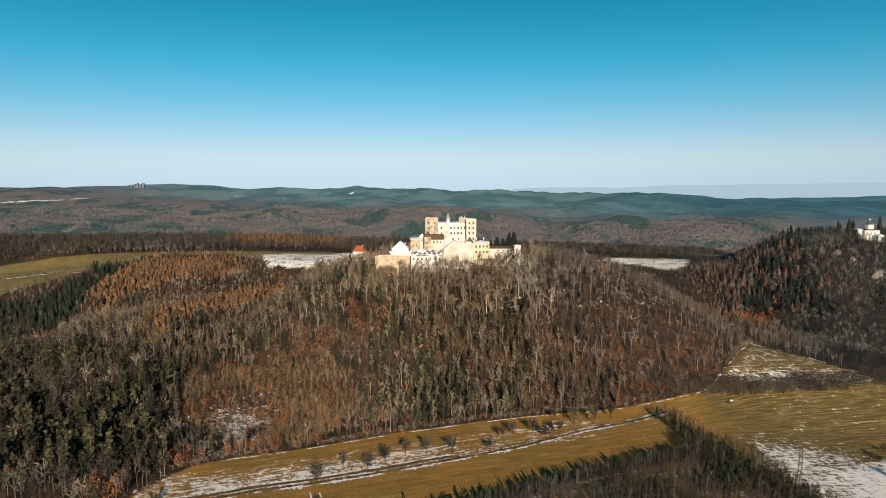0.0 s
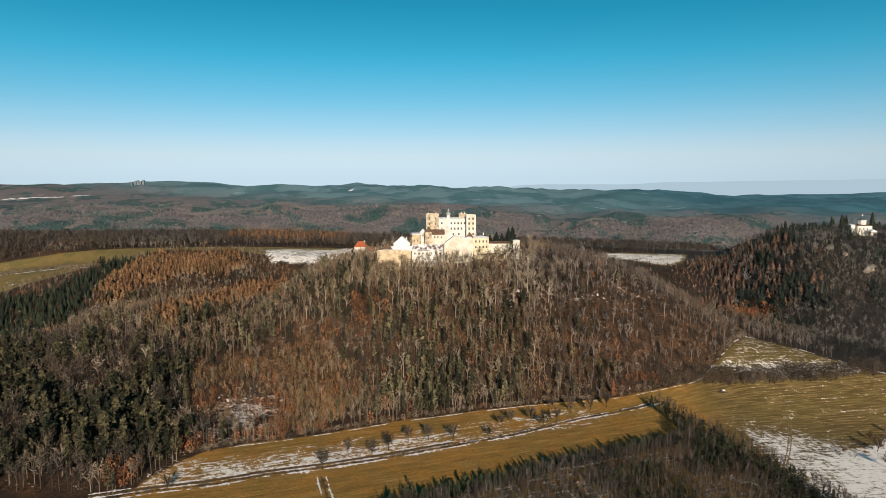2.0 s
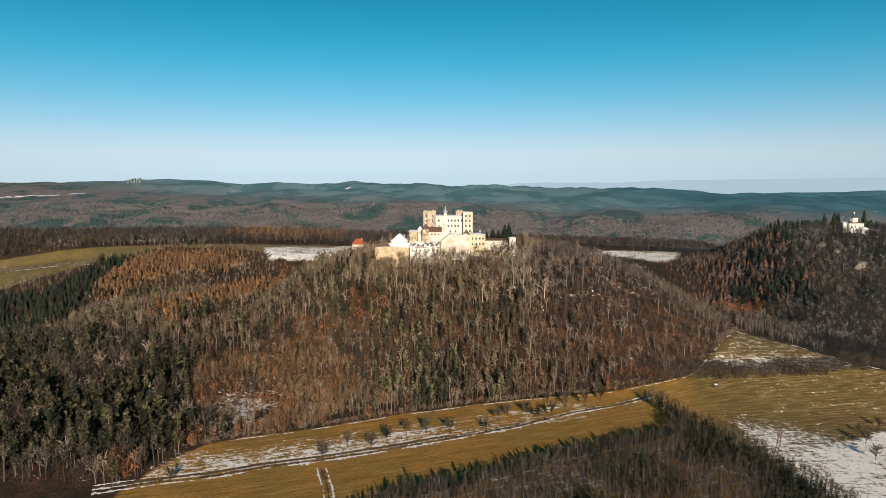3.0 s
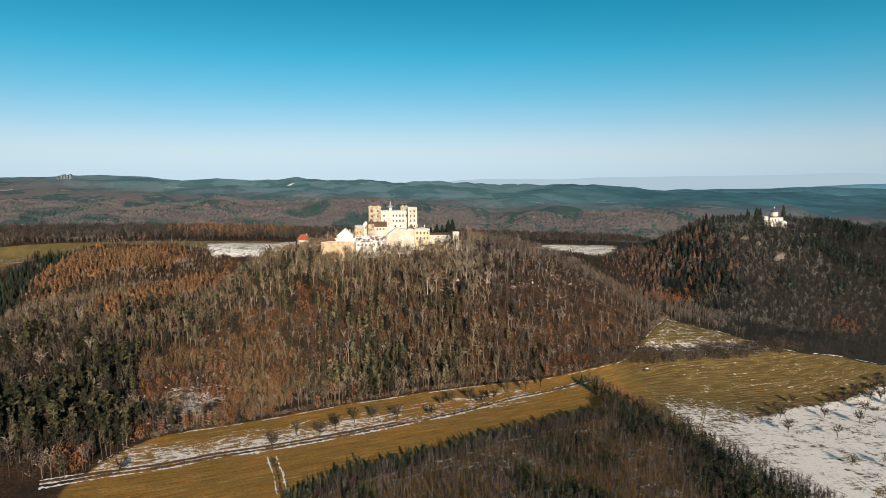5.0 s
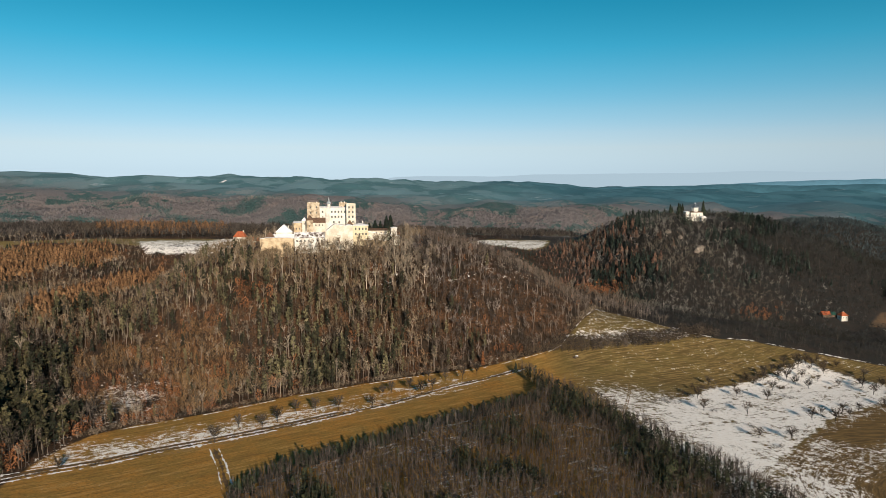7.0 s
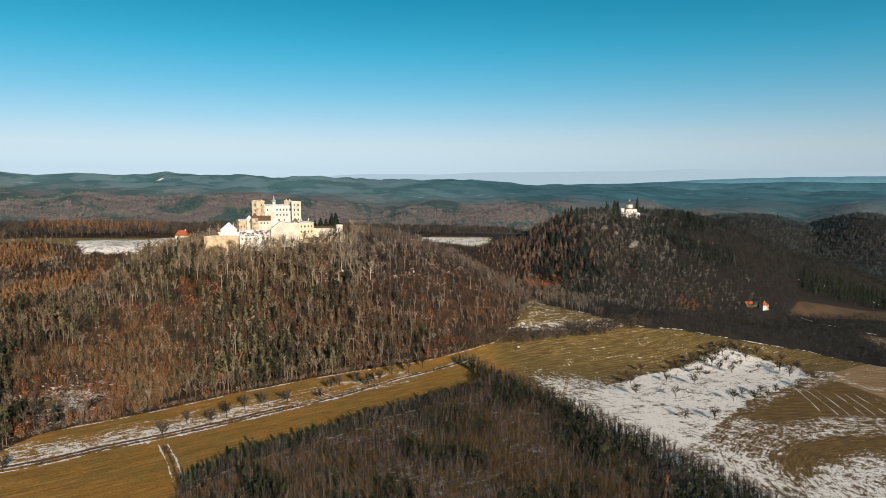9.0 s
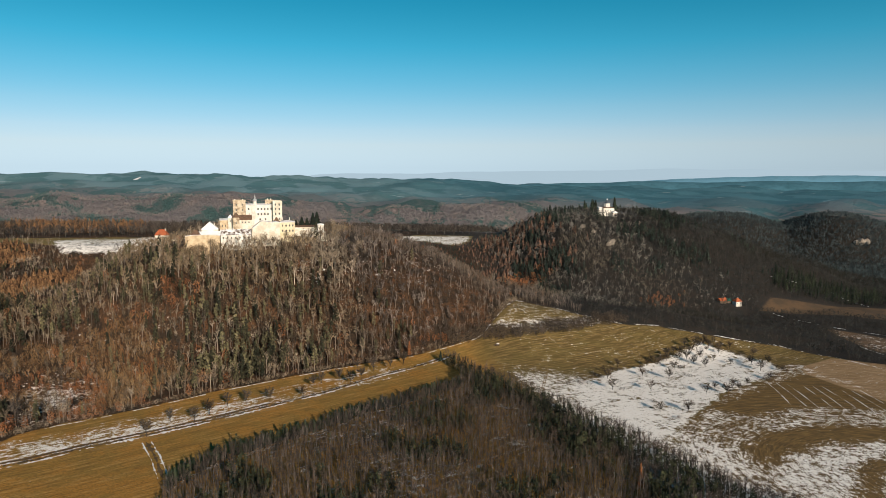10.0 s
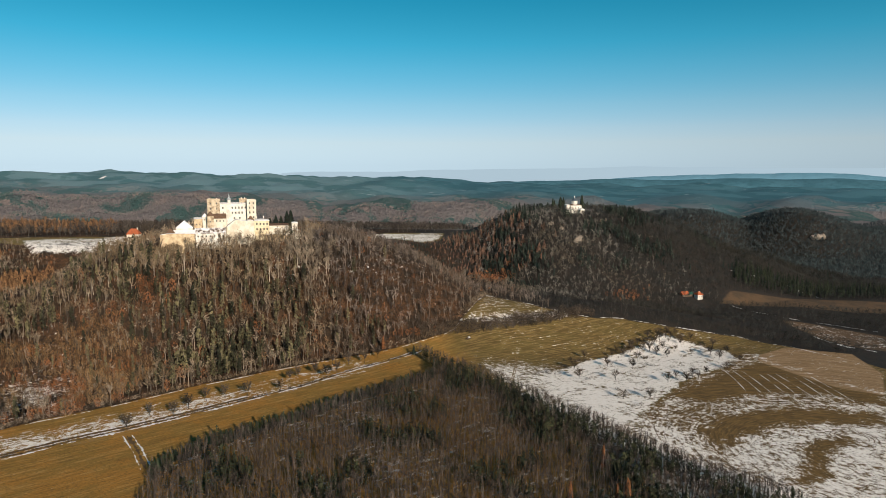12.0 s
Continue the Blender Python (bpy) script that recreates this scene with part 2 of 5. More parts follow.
def height(x, y):
    """Height of the bare ground at a place (arrays)."""
    x, y = np.asarray(x, float), np.asarray(y, float)
    z = 30.0 - 20.0 * step((x - 150) / 250)
    z = z + 36.0 * step((y - 430) / 150) * step((x - 110) / 150) * (1 - 0.75 * step((y - 610) / 120) * step((x - 330) / 120)) * (1 - 0.75 * step((x + 1.4 * y - 1215) / 110) * step((x - 380) / 60))
    z = z + 10.0 * step((-110 - x) / 220) * step((640 - y) / 200)
    far = step((y - 690) / 190)
    shelf = 101.0 - 0.030 * x + 0.03 * np.clip(y - 900, -60, 160) - 52.0 * step((x - 430) / 200)
    z = z + far * np.maximum(shelf - z, 0)
    castle = 128.0 * hump(x, y, 18, 668, 232, 274, 156, 230, 4.0, 3.2)
    left = 104.0 * hump(x, y, -330, 800, 500, 200, 260, 300, 2.4, 2.0)
    chapel = 134.0 * hump(x, y, 520, 862, 188, 330, 215, 260, 3.2, 2.2)
    spur = 62.0 * hump(x, y, 815, 755, 120, 110, 90, 120)
    shoulder = 86.0 * hump(x, y, -235, 625, 240, 135, 190, 300, 2.0, 2.0)
    for h in (castle, left, shoulder, chapel, spur):
        z = np.logaddexp(z / 9.0, h / 9.0) * 9.0 - 9.0 * np.log(2.0) * np.exp(-np.abs(z - h) / 9.0) * 0.6
    # the land behind: down into a wooded valley, then up in long swells
    d = np.hypot(x * 0.75, y)
    back = step((d - 1060) / 420)
    swell = 42.0 + 55.0 * step((d - 1500) / 900) + 40.0 * step((d - 2500) / 1500) + 17.0 * wobble(x, y, 260.0, 1.0) + (29.0 - 20.0 * step((d - 2300) / 900)) * wobble(x, y, 105.0, 2.0) + 6.5 * wobble(x + 0.6 * y, y, 47.0, 5.0) + 10.0 * wobble(x - 0.7 * y, y * 0.6, 170.0, 7.0)
    swell = swell - 32.0 * step((x - 300) / 2600) * step((d - 1500) / 1500)
    z = z * (1 - back) + swell * back
    peak = 113.0 * hump(x, y, 1172, 1000, 125, 300, 125, 260, 1.7, 1.8)
    z = np.logaddexp(z / 7.0, peak / 7.0) * 7.0 - 7.0 * np.log(2.0) * np.exp(-np.abs(z - peak) / 7.0) * 0.6
    ridge = 110.0 * hump(x, y, 960, 1090, 250, 260, 110, 220, 2.4, 1.9)
    z = np.logaddexp(z / 7.0, ridge / 7.0) * 7.0 - 7.0 * np.log(2.0) * np.exp(-np.abs(z - ridge) / 7.0) * 0.6
    rim = step((d - 3700) / 700)
    z = z + rim * (42.0 + 22.0 * step((-500 - x) / 1400) - 40.0 * step((x + 500) / 3000) + 13.0 * wobble(x, y, 190.0, 3.0))
    return z + 1.0 * wobble(x, y, 37.0, 4.0) * step((np.abs(y - 400) + np.abs(x) * 0.3 - 120) / 300)


# ------------------------------------------------------------ plan of the fields (metres, seen from above)
MEADOW = [(-150, 250), (-175, 318), (-168, 352), (-153, 388), (-131, 403), (-111, 410), (-74, 426), (-33, 446), (25, 467), (63, 478), (108, 486),
          (153, 495), (200, 506), (216, 517), (248, 550), (272, 580), (282, 600), (302, 588), (334, 558), (374, 532), (415, 524), (470, 496), (524, 466), (556, 420), (572, 360), (580, 250), (560, 100), (200, 60), (-60, 150)]
ORCHARD = [(240, 392), (316, 441), (360, 454), (406, 473), (446, 490), (463, 462), (480, 428), (469, 403), (437, 386), (381, 370), (322, 330), (268, 290),
           (240, 270), (228, 300), (228, 350)]
WOOD = [(-66, 130), (-58, 240), (-54, 274), (-55, 290), (-43, 306), (-22, 322), (12, 337), (40, 352), (72, 372), (115, 390), (152, 407), (162, 440), (154, 470),
        (166, 470), (184, 424), (196, 394), (208, 350), (219, 312), (228, 270), (240, 215), (252, 186), (275, 160), (290, 120)]
STUBBLE = [(481, 392), (500, 410), (549, 423), (590, 380), (557, 323), (501, 278), (483, 306), (481, 349)]
FALLOW = [(268, 290), (322, 330), (381, 370), (437, 386), (485, 420), (505, 415), (495, 383), (502, 330), (520, 250), (500, 120), (262, 120), (240, 215)]
BACK_LEFT = [(-900, 560), (-560, 640), (-478, 690), (-440, 735), (-420, 790), (-395, 850), (-370, 880), (-275, 880), (-240, 868), (-200, 880), (-130, 900), (-50, 900), (-50, 950), (-200, 945), (-330, 925), (-430, 880), (-520, 840), (-640, 800), (-1000, 760)]
BACK_SNOW = [(-240, 868), (-222, 836), (-150, 836), (-50, 850), (-40, 945), (-130, 950), (-250, 915)]
LARCH_HIGH = [(-370, 684), (-372, 745), (-378, 855), (-272, 870), (-249, 838), (-254, 760), (-291, 736), (-323, 680), (-329, 630)]
LARCH_LOW = [(-262, 565), (-248, 619), (-233, 734), (-200, 813), (-186, 798), (-200, 676), (-208, 597), (-236, 548)]
SPRUCES = [(-470, 650), (-414, 694), (-398, 773), (-384, 855), (-372, 752), (-370, 684), (-343, 585), (-391, 554), (-470, 560)]
PINES = [(-420, 545), (-325, 540), (-244, 516), (-201, 498), (-156, 421), (-152, 366), (-167, 300), (-260, 280), (-420, 400)]
BACK_RIGHT = [(205, 945), (258, 903), (297, 866), (330, 890), (372, 990), (270, 985)]
SADDLE = [(216, 517), (248, 550), (272, 580), (282, 602), (302, 590), (336, 560), (376, 533), (300, 515)]
VALLEY = [(612, 590), (710, 552), (758, 515), (900, 440), (960, 470), (860, 540), (770, 590), (660, 622)]
VALLEY_LOW = [(639, 515), (661, 488), (692, 416), (640, 365), (615, 400), (615, 440), (620, 470)]
BARE_TOP = [(330, 333), (393, 358), (442, 377), (482, 392), (496, 336), (498, 280), (482, 267), (457, 302), (407, 324), (359, 317)]
BARE_ARC = [(262, 226), (297, 258), (340, 280), (393, 284), (431, 267), (457, 248), (445, 237), (401, 252), (368, 261), (330, 249), (297, 235), (273, 215)]
BARE_STRIP = [(300, 178), (350, 218), (368, 227), (395, 224), (388, 217), (362, 212), (318, 178)]


def inside(poly, x, y):
    """Signed distance to the edge of a polygon, positive within (arrays)."""
    x, y = np.asarray(x, float), np.asarray(y, float)
    best, odd = np.full(x.shape, 1e9), np.zeros(x.shape, bool)
    for (ax, ay), (bx, by) in zip(poly, poly[1:] + poly[:1]):
        dx, dy = bx - ax, by - ay
        t = np.clip(((x - ax) * dx + (y - ay) * dy) / (dx * dx + dy * dy), 0, 1)
        best = np.minimum(best, np.hypot(x - ax - t * dx, y - ay - t * dy))
        odd ^= ((ay > y) != (by > y)) & (x < dx * (y - ay) / (dy if dy else 1e-9) + ax)
    return np.where(odd, best, -best)


def mesh_of(name, verts, faces, mats, slots=None, attrs=None, smooth=False):
    """A mesh from arrays; faces all of one size."""
    verts, faces = np.asarray(verts, np.float32), np.asarray(faces, np.int32)
    me = bpy.data.meshes.new(name)
    k = faces.shape[1]
    me.vertices.add(len(verts)), me.loops.add(faces.size), me.polygons.add(len(faces))
    me.vertices.foreach_set("co", verts.ravel())
    me.loops.foreach_set("vertex_index", faces.ravel())
    me.polygons.foreach_set("loop_start", np.arange(0, faces.size, k, dtype=np.int32))
    me.polygons.foreach_set("loop_total", np.full(len(faces), k, np.int32))
    for m in mats:
        me.materials.append(m)
    if slots is not None:
        me.polygons.foreach_set("material_index", np.asarray(slots, np.int32))
    me.polygons.foreach_set("use_smooth", np.full(len(faces), smooth))
    for key, values in (attrs or {}).items():
        me.attributes.new(key, "FLOAT", "POINT").data.foreach_set("value", np.asarray(values, np.float32))
    me.update(calc_edges=True)
    me.validate()
    return me


def ground_material():
    m, tree, b = material("winter_ground", 0.95)
    n = Nodes(tree)
    p = n.geo()
    big, mid, fine = n.noise(p, 0.012, 4.0), n.noise(p, 0.07, 5.0), n.noise(p, 0.6, 4.0)
    furrow = n.noise(n.turned(p, (0.06, 0.62, 0.2), 15.0), 1.0, 5.0, 0.68)
    streak = n.noise(n.turned(p, (0.045, 0.40, 0.2), 21.0), 1.0, 5.0, 0.70)
    litter = n.mix(n.ramp(mid, 0.35, 0.65), (0.034, 0.022, 0.013), (0.095, 0.046, 0.021))
    litter = n.mix(n.ramp(fine, 0.4, 0.7), litter, (0.014, 0.011, 0.008))
    east = tree.nodes.new("ShaderNodeSeparateXYZ")
    tree.links.new(p, east.inputs[0])
    # litter by the chapel hill: its haze tint put in, darker and greyer
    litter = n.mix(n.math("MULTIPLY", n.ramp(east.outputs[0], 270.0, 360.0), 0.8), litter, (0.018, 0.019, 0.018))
    patchy = n.noise(p, 0.045, 5.0, 0.65)
    grass = n.mix(n.ramp(patchy, 0.38, 0.62), (0.37, 0.180, 0.034), (0.265, 0.155, 0.034))
    grass = n.mix(n.math("MULTIPLY", n.ramp(streak, 0.50, 0.64), 0.65), grass, (0.46, 0.27, 0.085))
    grass = n.mix(n.math("MULTIPLY", n.ramp(streak, 0.46, 0.36), 0.7), grass, (0.17, 0.094, 0.024))
    sep = tree.nodes.new("ShaderNodeSeparateXYZ")
    tree.links.new(p, sep.inputs[0])
    pale = n.mix(n.ramp(furrow, 0.42, 0.58), (0.085, 0.057, 0.018), (0.225, 0.152, 0.056))
    pale = n.mix(n.math("MULTIPLY", n.ramp(patchy, 0.4, 0.65), 0.5), pale, (0.135, 0.105, 0.030))
    grass = n.mix(n.ramp(sep.outputs[0], 175.0, 215.0), grass, pale)
    grass = n.mix(n.ramp(sep.outputs[1], 600.0, 640.0), grass, n.mix(n.ramp(patchy, 0.4, 0.6), (0.215, 0.150, 0.050), (0.145, 0.120, 0.042)))
    tuft = n.noise(n.scaled(p, (0.5, 1.0, 1.0)), 1.1, 6.0, 0.8)
    grass = n.mix(n.math("MULTIPLY", n.ramp(tuft, 0.49, 0.58), 0.6), grass, (0.12, 0.075, 0.02))
    c = n.mix(n.ramp(n.math("ADD", n.attr("meadow"), n.math("MULTIPLY", mid, 6.0)), 1.5, 4.5), litter, grass)
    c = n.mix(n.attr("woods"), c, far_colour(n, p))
    dx, dy = n.math("SUBTRACT", sep.outputs[0], 373.0), n.math("SUBTRACT", sep.outputs[1], 186.0)
    far = n.math("SQRT", n.math("ADD", n.math("MULTIPLY", dx, dx), n.math("MULTIPLY", dy, dy)))
    com = tree.nodes.new("ShaderNodeCombineXYZ")
    tree.links.new(n.math("MULTIPLY", far, 0.50), com.inputs[0])
    tree.links.new(n.math("MULTIPLY", n.math("ARCTAN2", dy, dx), 7.0), com.inputs[1])
    arcs = n.noise(com.outputs[0], 1.0, 6.0, 0.72, 0.4)
    soil = n.mix(n.ramp(arcs, 0.35, 0.65), (0.085, 0.052, 0.018), (0.20, 0.122, 0.040))
    soil = n.mix(n.ramp(sep.outputs[0], 575.0, 600.0), soil, n.mix(n.ramp(patchy, 0.4, 0.6), (0.120, 0.074, 0.040), (0.076, 0.052, 0.032)))
    c = n.mix(n.ramp(n.attr("fallow"), -2.0, 3.0), c, soil)
    c = n.mix(n.ramp(n.attr("stubble"), -1.0, 1.5), c, n.mix(n.ramp(arcs, 0.4, 0.6), (0.22, 0.135, 0.062), (0.36, 0.24, 0.135)))
    # snow lies where its cover outweighs the grain of the ground
    fields = n.ramp(n.attr("fallow"), -4.0, 4.0)
    open_land = n.ramp(n.attr("meadow"), -3.0, 1.0)
    line = n.math("ADD", n.math("MULTIPLY", n.math("SUBTRACT", arcs, 0.5), n.math("MULTIPLY", fields, 1.15)),
                  n.math("MULTIPLY", n.math("SUBTRACT", n.mix(n.ramp(sep.outputs[0], 165.0, 190.0), streak, furrow), 0.5), n.math("MULTIPLY", n.math("MULTIPLY", open_land, n.math("SUBTRACT", 1.0, fields)), 1.1)))
    speck = n.math("MULTIPLY", n.math("SUBTRACT", n.noise(p, 1.3, 4.0, 0.7), 0.5), 1.2)
    clump = n.math("MULTIPLY", n.math("SUBTRACT", n.noise(p, 0.28, 4.0, 0.6), 0.5), 0.9)
    grain = n.math("ADD", n.math("ADD", speck, line), n.math("ADD", clump, n.math("MULTIPLY", n.math("SUBTRACT", mid, 0.5), 0.6)))
    cover = n.math("ADD", n.attr("snow"), grain)
    snow = n.mix(n.ramp(fine, 0.3, 0.7), (0.90, 0.87, 0.83), (0.80, 0.74, 0.68))
    c = n.mix(n.ramp(cover, 0.46, 0.58), c, snow)
    tree.links.new(c, b.inputs["Base Color"])
    near = n.math("SUBTRACT", 1.0, n.math("MULTIPLY", far_share(n, sep), 0.8))
    crowns = n.math("MULTIPLY", n.math("MULTIPLY", n.attr("woods"), near), n.math("MULTIPLY", n.noise(p, 0.085, 3.0, 0.6), 16.0))
    n.bump(n.math("ADD", n.math("MULTIPLY", fine, 0.4), crowns), 0.8, 1.0, b)
    return m


def axis_lines(lo, a, b, hi, near, grow=1.07, top=75.0):
    """Grid lines: evenly near apart between a and b, wider and wider outside."""
    mid = list(np.arange(a, b + 0.1, near))
    out, s, v = [], near, b
    while v < hi:
        s = min(s * grow, top)
        v += s
        out.append(v)
    pre, s, v = [], near, a
    while v > lo:
        s = min(s * grow, top)
        v -= s
        pre.append(v)
    return np.array(pre[::-1] + mid + out)


def snow_cover(x, y):
    """How much snow lies at a place, 0 to 1: thick in the orchard, in rags elsewhere."""
    s = (0.72 - 0.17 * step(wobble(x, y, 6.5, 9.0) * 1.6 - 0.2)) * step((inside(ORCHARD, x, y) + 3) / 7)
    bare = np.maximum.reduce([inside(BARE_TOP, x, y), inside(BARE_ARC, x, y), inside(BARE_STRIP, x, y)])
    s = np.maximum(s, (0.43 + 0.16 * step((300 - y) / 90)) * step((inside(FALLOW, x, y) + 2) / 6) * (1 - 0.85 * step((bare + 9) / 20)))
    s = np.maximum(s, 0.60 * step((inside(BACK_SNOW, x, y) + 4) / 12))
    s = np.maximum(s, 0.62 * step((inside(BACK_RIGHT, x, y) + 4) / 12))
    s = np.maximum(s, (0.28 + 0.12 * wobble(x, y, 23.0, 11.0)) * step((inside(WOOD, x, y) - 2) / 4))
    s = np.maximum(s, (0.42 + 0.18 * wobble(x, y, 15.0, 3.0)) * step((inside(WOOD, x, y) - 2) / 2) * step((10 - inside(WOOD, x, y)) / 4) * step((156 - x) / 5) * step((y - 280) / 6))
    # ragged strip between the hill's foot and the lane
    lane = 371 + 0.38 * (x + 78)
    off = y - lane
    s = np.maximum(s, (0.47 + 0.08 * wobble(x, y, 9.0, 2.0)) * step((off + 2) / 5) * step((42 - off) / 22) * step((70 - x) / 90) * step((x + 190) / 30))
    s = np.maximum(s, 0.36 * step((off + 5) / 5) * step((50 - off) / 22) * step((150 - x) / 60) * step((x + 190) / 30))
    # thin cover west of the orchard, fading uphill
    s = np.maximum(s, 0.57 * step((x - 190) / 25) * step((492 - y - 0.25 * (x - 200)) / 80) * step((x * 0.1 + 520 - y) / 80) * step((330 - x) / 60))
    s = np.maximum(s, (0.33 + 0.18 * np.exp(-((y - 524 - 0.2 * (x - 250)) / 9) ** 2)) * step((inside(SADDLE, x, y) + 3) / 8))
    s = np.maximum(s, 0.20 * step((x - 205) / 50) * step((inside(MEADOW, x, y)) / 6) * (1 - step((inside(FALLOW, x, y) + 6) / 6)))
    s = np.maximum(s, 0.20 * step((inside(STUBBLE, x, y) + 1) / 4))
    s = np.maximum(s, 0.30 * step((inside(VALLEY_LOW, x, y) + 1) / 4))
    # patches under the trees on the hill
    wood = 0.10 + 0.14 * wobble(x, y, 42.0, 6.0) + 0.38 * np.exp(-((x + 150) / 38) ** 2 - ((y - 458) / 56) ** 2)
    wood = wood - 0.16 * step((x - 290) / 60) + 0.19 * step((y - 520) / 60) * step((x + 10) / 60) * step((230 - x) / 60)
    s = np.where(inside(MEADOW, x, y) < -1, np.maximum(s, wood), s)
    return s


gx = axis_lines(-3900, -320, 620, 3900, 5.0)
gy = axis_lines(-900, 180, 700, 4750, 5.0)
GX, GY = np.meshgrid(gx, gy)
fx, fy = GX.ravel(), GY.ravel()
idx = np.arange(len(fx)).reshape(GX.shape)
quads = np.stack([idx[:-1, :-1], idx[:-1, 1:], idx[1:, 1:], idx[1:, :-1]], -1).reshape(-1, 4)
grass_field = np.maximum.reduce([inside(MEADOW, fx, fy), inside(BACK_LEFT, fx, fy), inside(BACK_RIGHT, fx, fy)])
ground = new("ground", mesh_of("ground", np.stack([fx, fy, height(fx, fy)], 1), quads, [ground_material()], smooth=True, attrs={
    "meadow": grass_field, "fallow": np.maximum.reduce([inside(FALLOW, fx, fy), inside(VALLEY, fx, fy), inside(VALLEY_LOW, fx, fy)]), "stubble": inside(STUBBLE, fx, fy), "snow": snow_cover(fx, fy) * (1 - step((fy - 1100) / 150)) - 0.3 * step((fy - 1100) / 150),
    "woods": step((np.hypot(fx * 0.75, fy) - 1060) / 60) * step((6 - grass_field) / 12) * step((np.hypot(fx - 1172, (fy - 960) * 1.4) - 330) / 60)}))
tagged(ground, "brown winter meadows, leaf litter and thin patchy snow", "ground", kind="structure")


# ------------------------------------------------------------ trees as triangles
RNG = np.random.default_rng(5)


def sliver(a, b, wide, tri, turn=None):
    """A thin triangle from a (wide) to the point b."""
    a, b = np.array(a, float), np.array(b, float)
    d = b - a
    side = np.cross(d, RNG.normal(size=3) if turn is None else turn)
    side *= wide / 2 / (np.linalg.norm(side) + 1e-9)
    tri.append((a - side, a + side, b))


def pole(tri, base, top, r0, r1):
    """A tapered three-sided stem."""
    base, top = np.array(base, float), np.array(top, float)
    ring = [np.array((math.cos(k * 2.0944), math.sin(k * 2.0944), 0)) for k in range(3)]
    for k in range(3):
        a, b = ring[k], ring[(k + 1) % 3]
        tri.append((base + a * r0, base + b * r0, top + b * r1))
        tri.append((base + a * r0, top + b * r1, top + a * r1))


def bare_tree(tall=16.0, limbs=10, twigs=84, spread=3.0, twig_wide=0.24, clear=0.40, girth=0.16, reach=1.0):
    """Leafless broadleaf: stem, limbs that fan out to a rounded crown, and a haze of twigs."""
    bark, fine = [], []
    lean = RNG.normal(0, 0.4, 2)
    fork = np.array((lean[0], lean[1], tall * 0.62))
    pole(bark, (0, 0, -0.6), fork, girth, 0.45 * girth)
    mid, half = (1 + clear) / 2, (1 - clear) / 2
    for k in range(limbs):
        base = fork * RNG.uniform(clear, 1.0)
        a = k * 2.4 + RNG.normal(0, 0.4)
        h = RNG.uniform(max(base[2] / tall + 0.08, clear + 0.15), 0.97)
        r = spread * math.sqrt(max(0.05, 1 - ((h - mid) / half) ** 2)) * RNG.uniform(0.55, 1.0)
        tip = np.array((math.cos(a) * r, math.sin(a) * r, h * tall))
        sliver(base, tip, 0.10 + 0.7 * girth, bark)
        for _ in range(twigs // limbs):
            q = base + (tip - base) * RNG.uniform(0.25, 1.0)
            d = np.array((math.cos(a), math.sin(a), 0.9)) * 0.7 + RNG.normal(0, 0.6, 3) * (1, 1, 0.7)
            d *= reach * RNG.uniform(0.8, 2.1) / np.linalg.norm(d)
            sliver(q, q + d, twig_wide, fine)
    for _ in range(5):
        d = np.array((*RNG.normal(0, 0.9, 2), tall * RNG.uniform(0.2, 0.36)))
        sliver(fork, fork + d, 0.15, fine)
    return bark, fine


def pine_tree(tall=18.0, tufts=52, clear=0.34, wide=1.35):
    """Pine: a long stem and a ragged column of dense tufts."""
    bark, green = [], []
    pole(bark, (0, 0, -0.6), (0.1, 0.1, tall * 0.93), 0.22, 0.06)
    for k in range(tufts):
        f = clear + (1 - clear) * (k + RNG.uniform(0, 1)) / tufts
        r = 2.5 * min(1.0, (f - clear) * 6 + 0.35) * (1.06 - f) ** 0.55 * RNG.uniform(0.45, 1.0)
        a = RNG.uniform(0, 6.283)
        c = np.array((math.cos(a) * r, math.sin(a) * r, tall * f))
        for _ in range(2):
            d = RNG.normal(size=3) * (1, 1, 0.5)
            d *= 0.85 / np.linalg.norm(d)
            sliver(c - d, c + d, wide, green)
    return bark, green


def cone_tree(tall=17.0, sprays=54, base=2.3, droop=0.30, clear=0.10, fill=0.62):
    """Spruce or larch: a dense ragged cone of overlapping sprays set round the stem in a spiral."""
    bark, spray = [], []
    pole(bark, (0, 0, -0.6), (0, 0, tall * 0.96), 0.18, 0.03)
    turn = RNG.uniform(0, 6.283)
    for k in range(sprays):
        f = clear + (0.97 - clear) * ((k + RNG.uniform(0, 1)) / sprays) ** 0.9
        r = base * (1.06 - f) ** 0.8 * RNG.uniform(0.65, 1.2)
        a = turn + k * 2.39996 + RNG.normal(0, 0.2)
        z = tall * f
        tip = np.array((math.cos(a) * r, math.sin(a) * r, z - droop * r))
        stem = np.array((0, 0, min(tall * 1.02, z + 0.5 + 0.75 * r)))
        sliver(tip, stem, 0.45 + fill * r * 1.5, spray, turn=np.array((math.cos(a), math.sin(a), RNG.normal(0.2, 0.4))))
    sliver((0, 0, tall * 0.88), (0, 0, tall * 1.04), 0.3, spray)
    return bark, spray


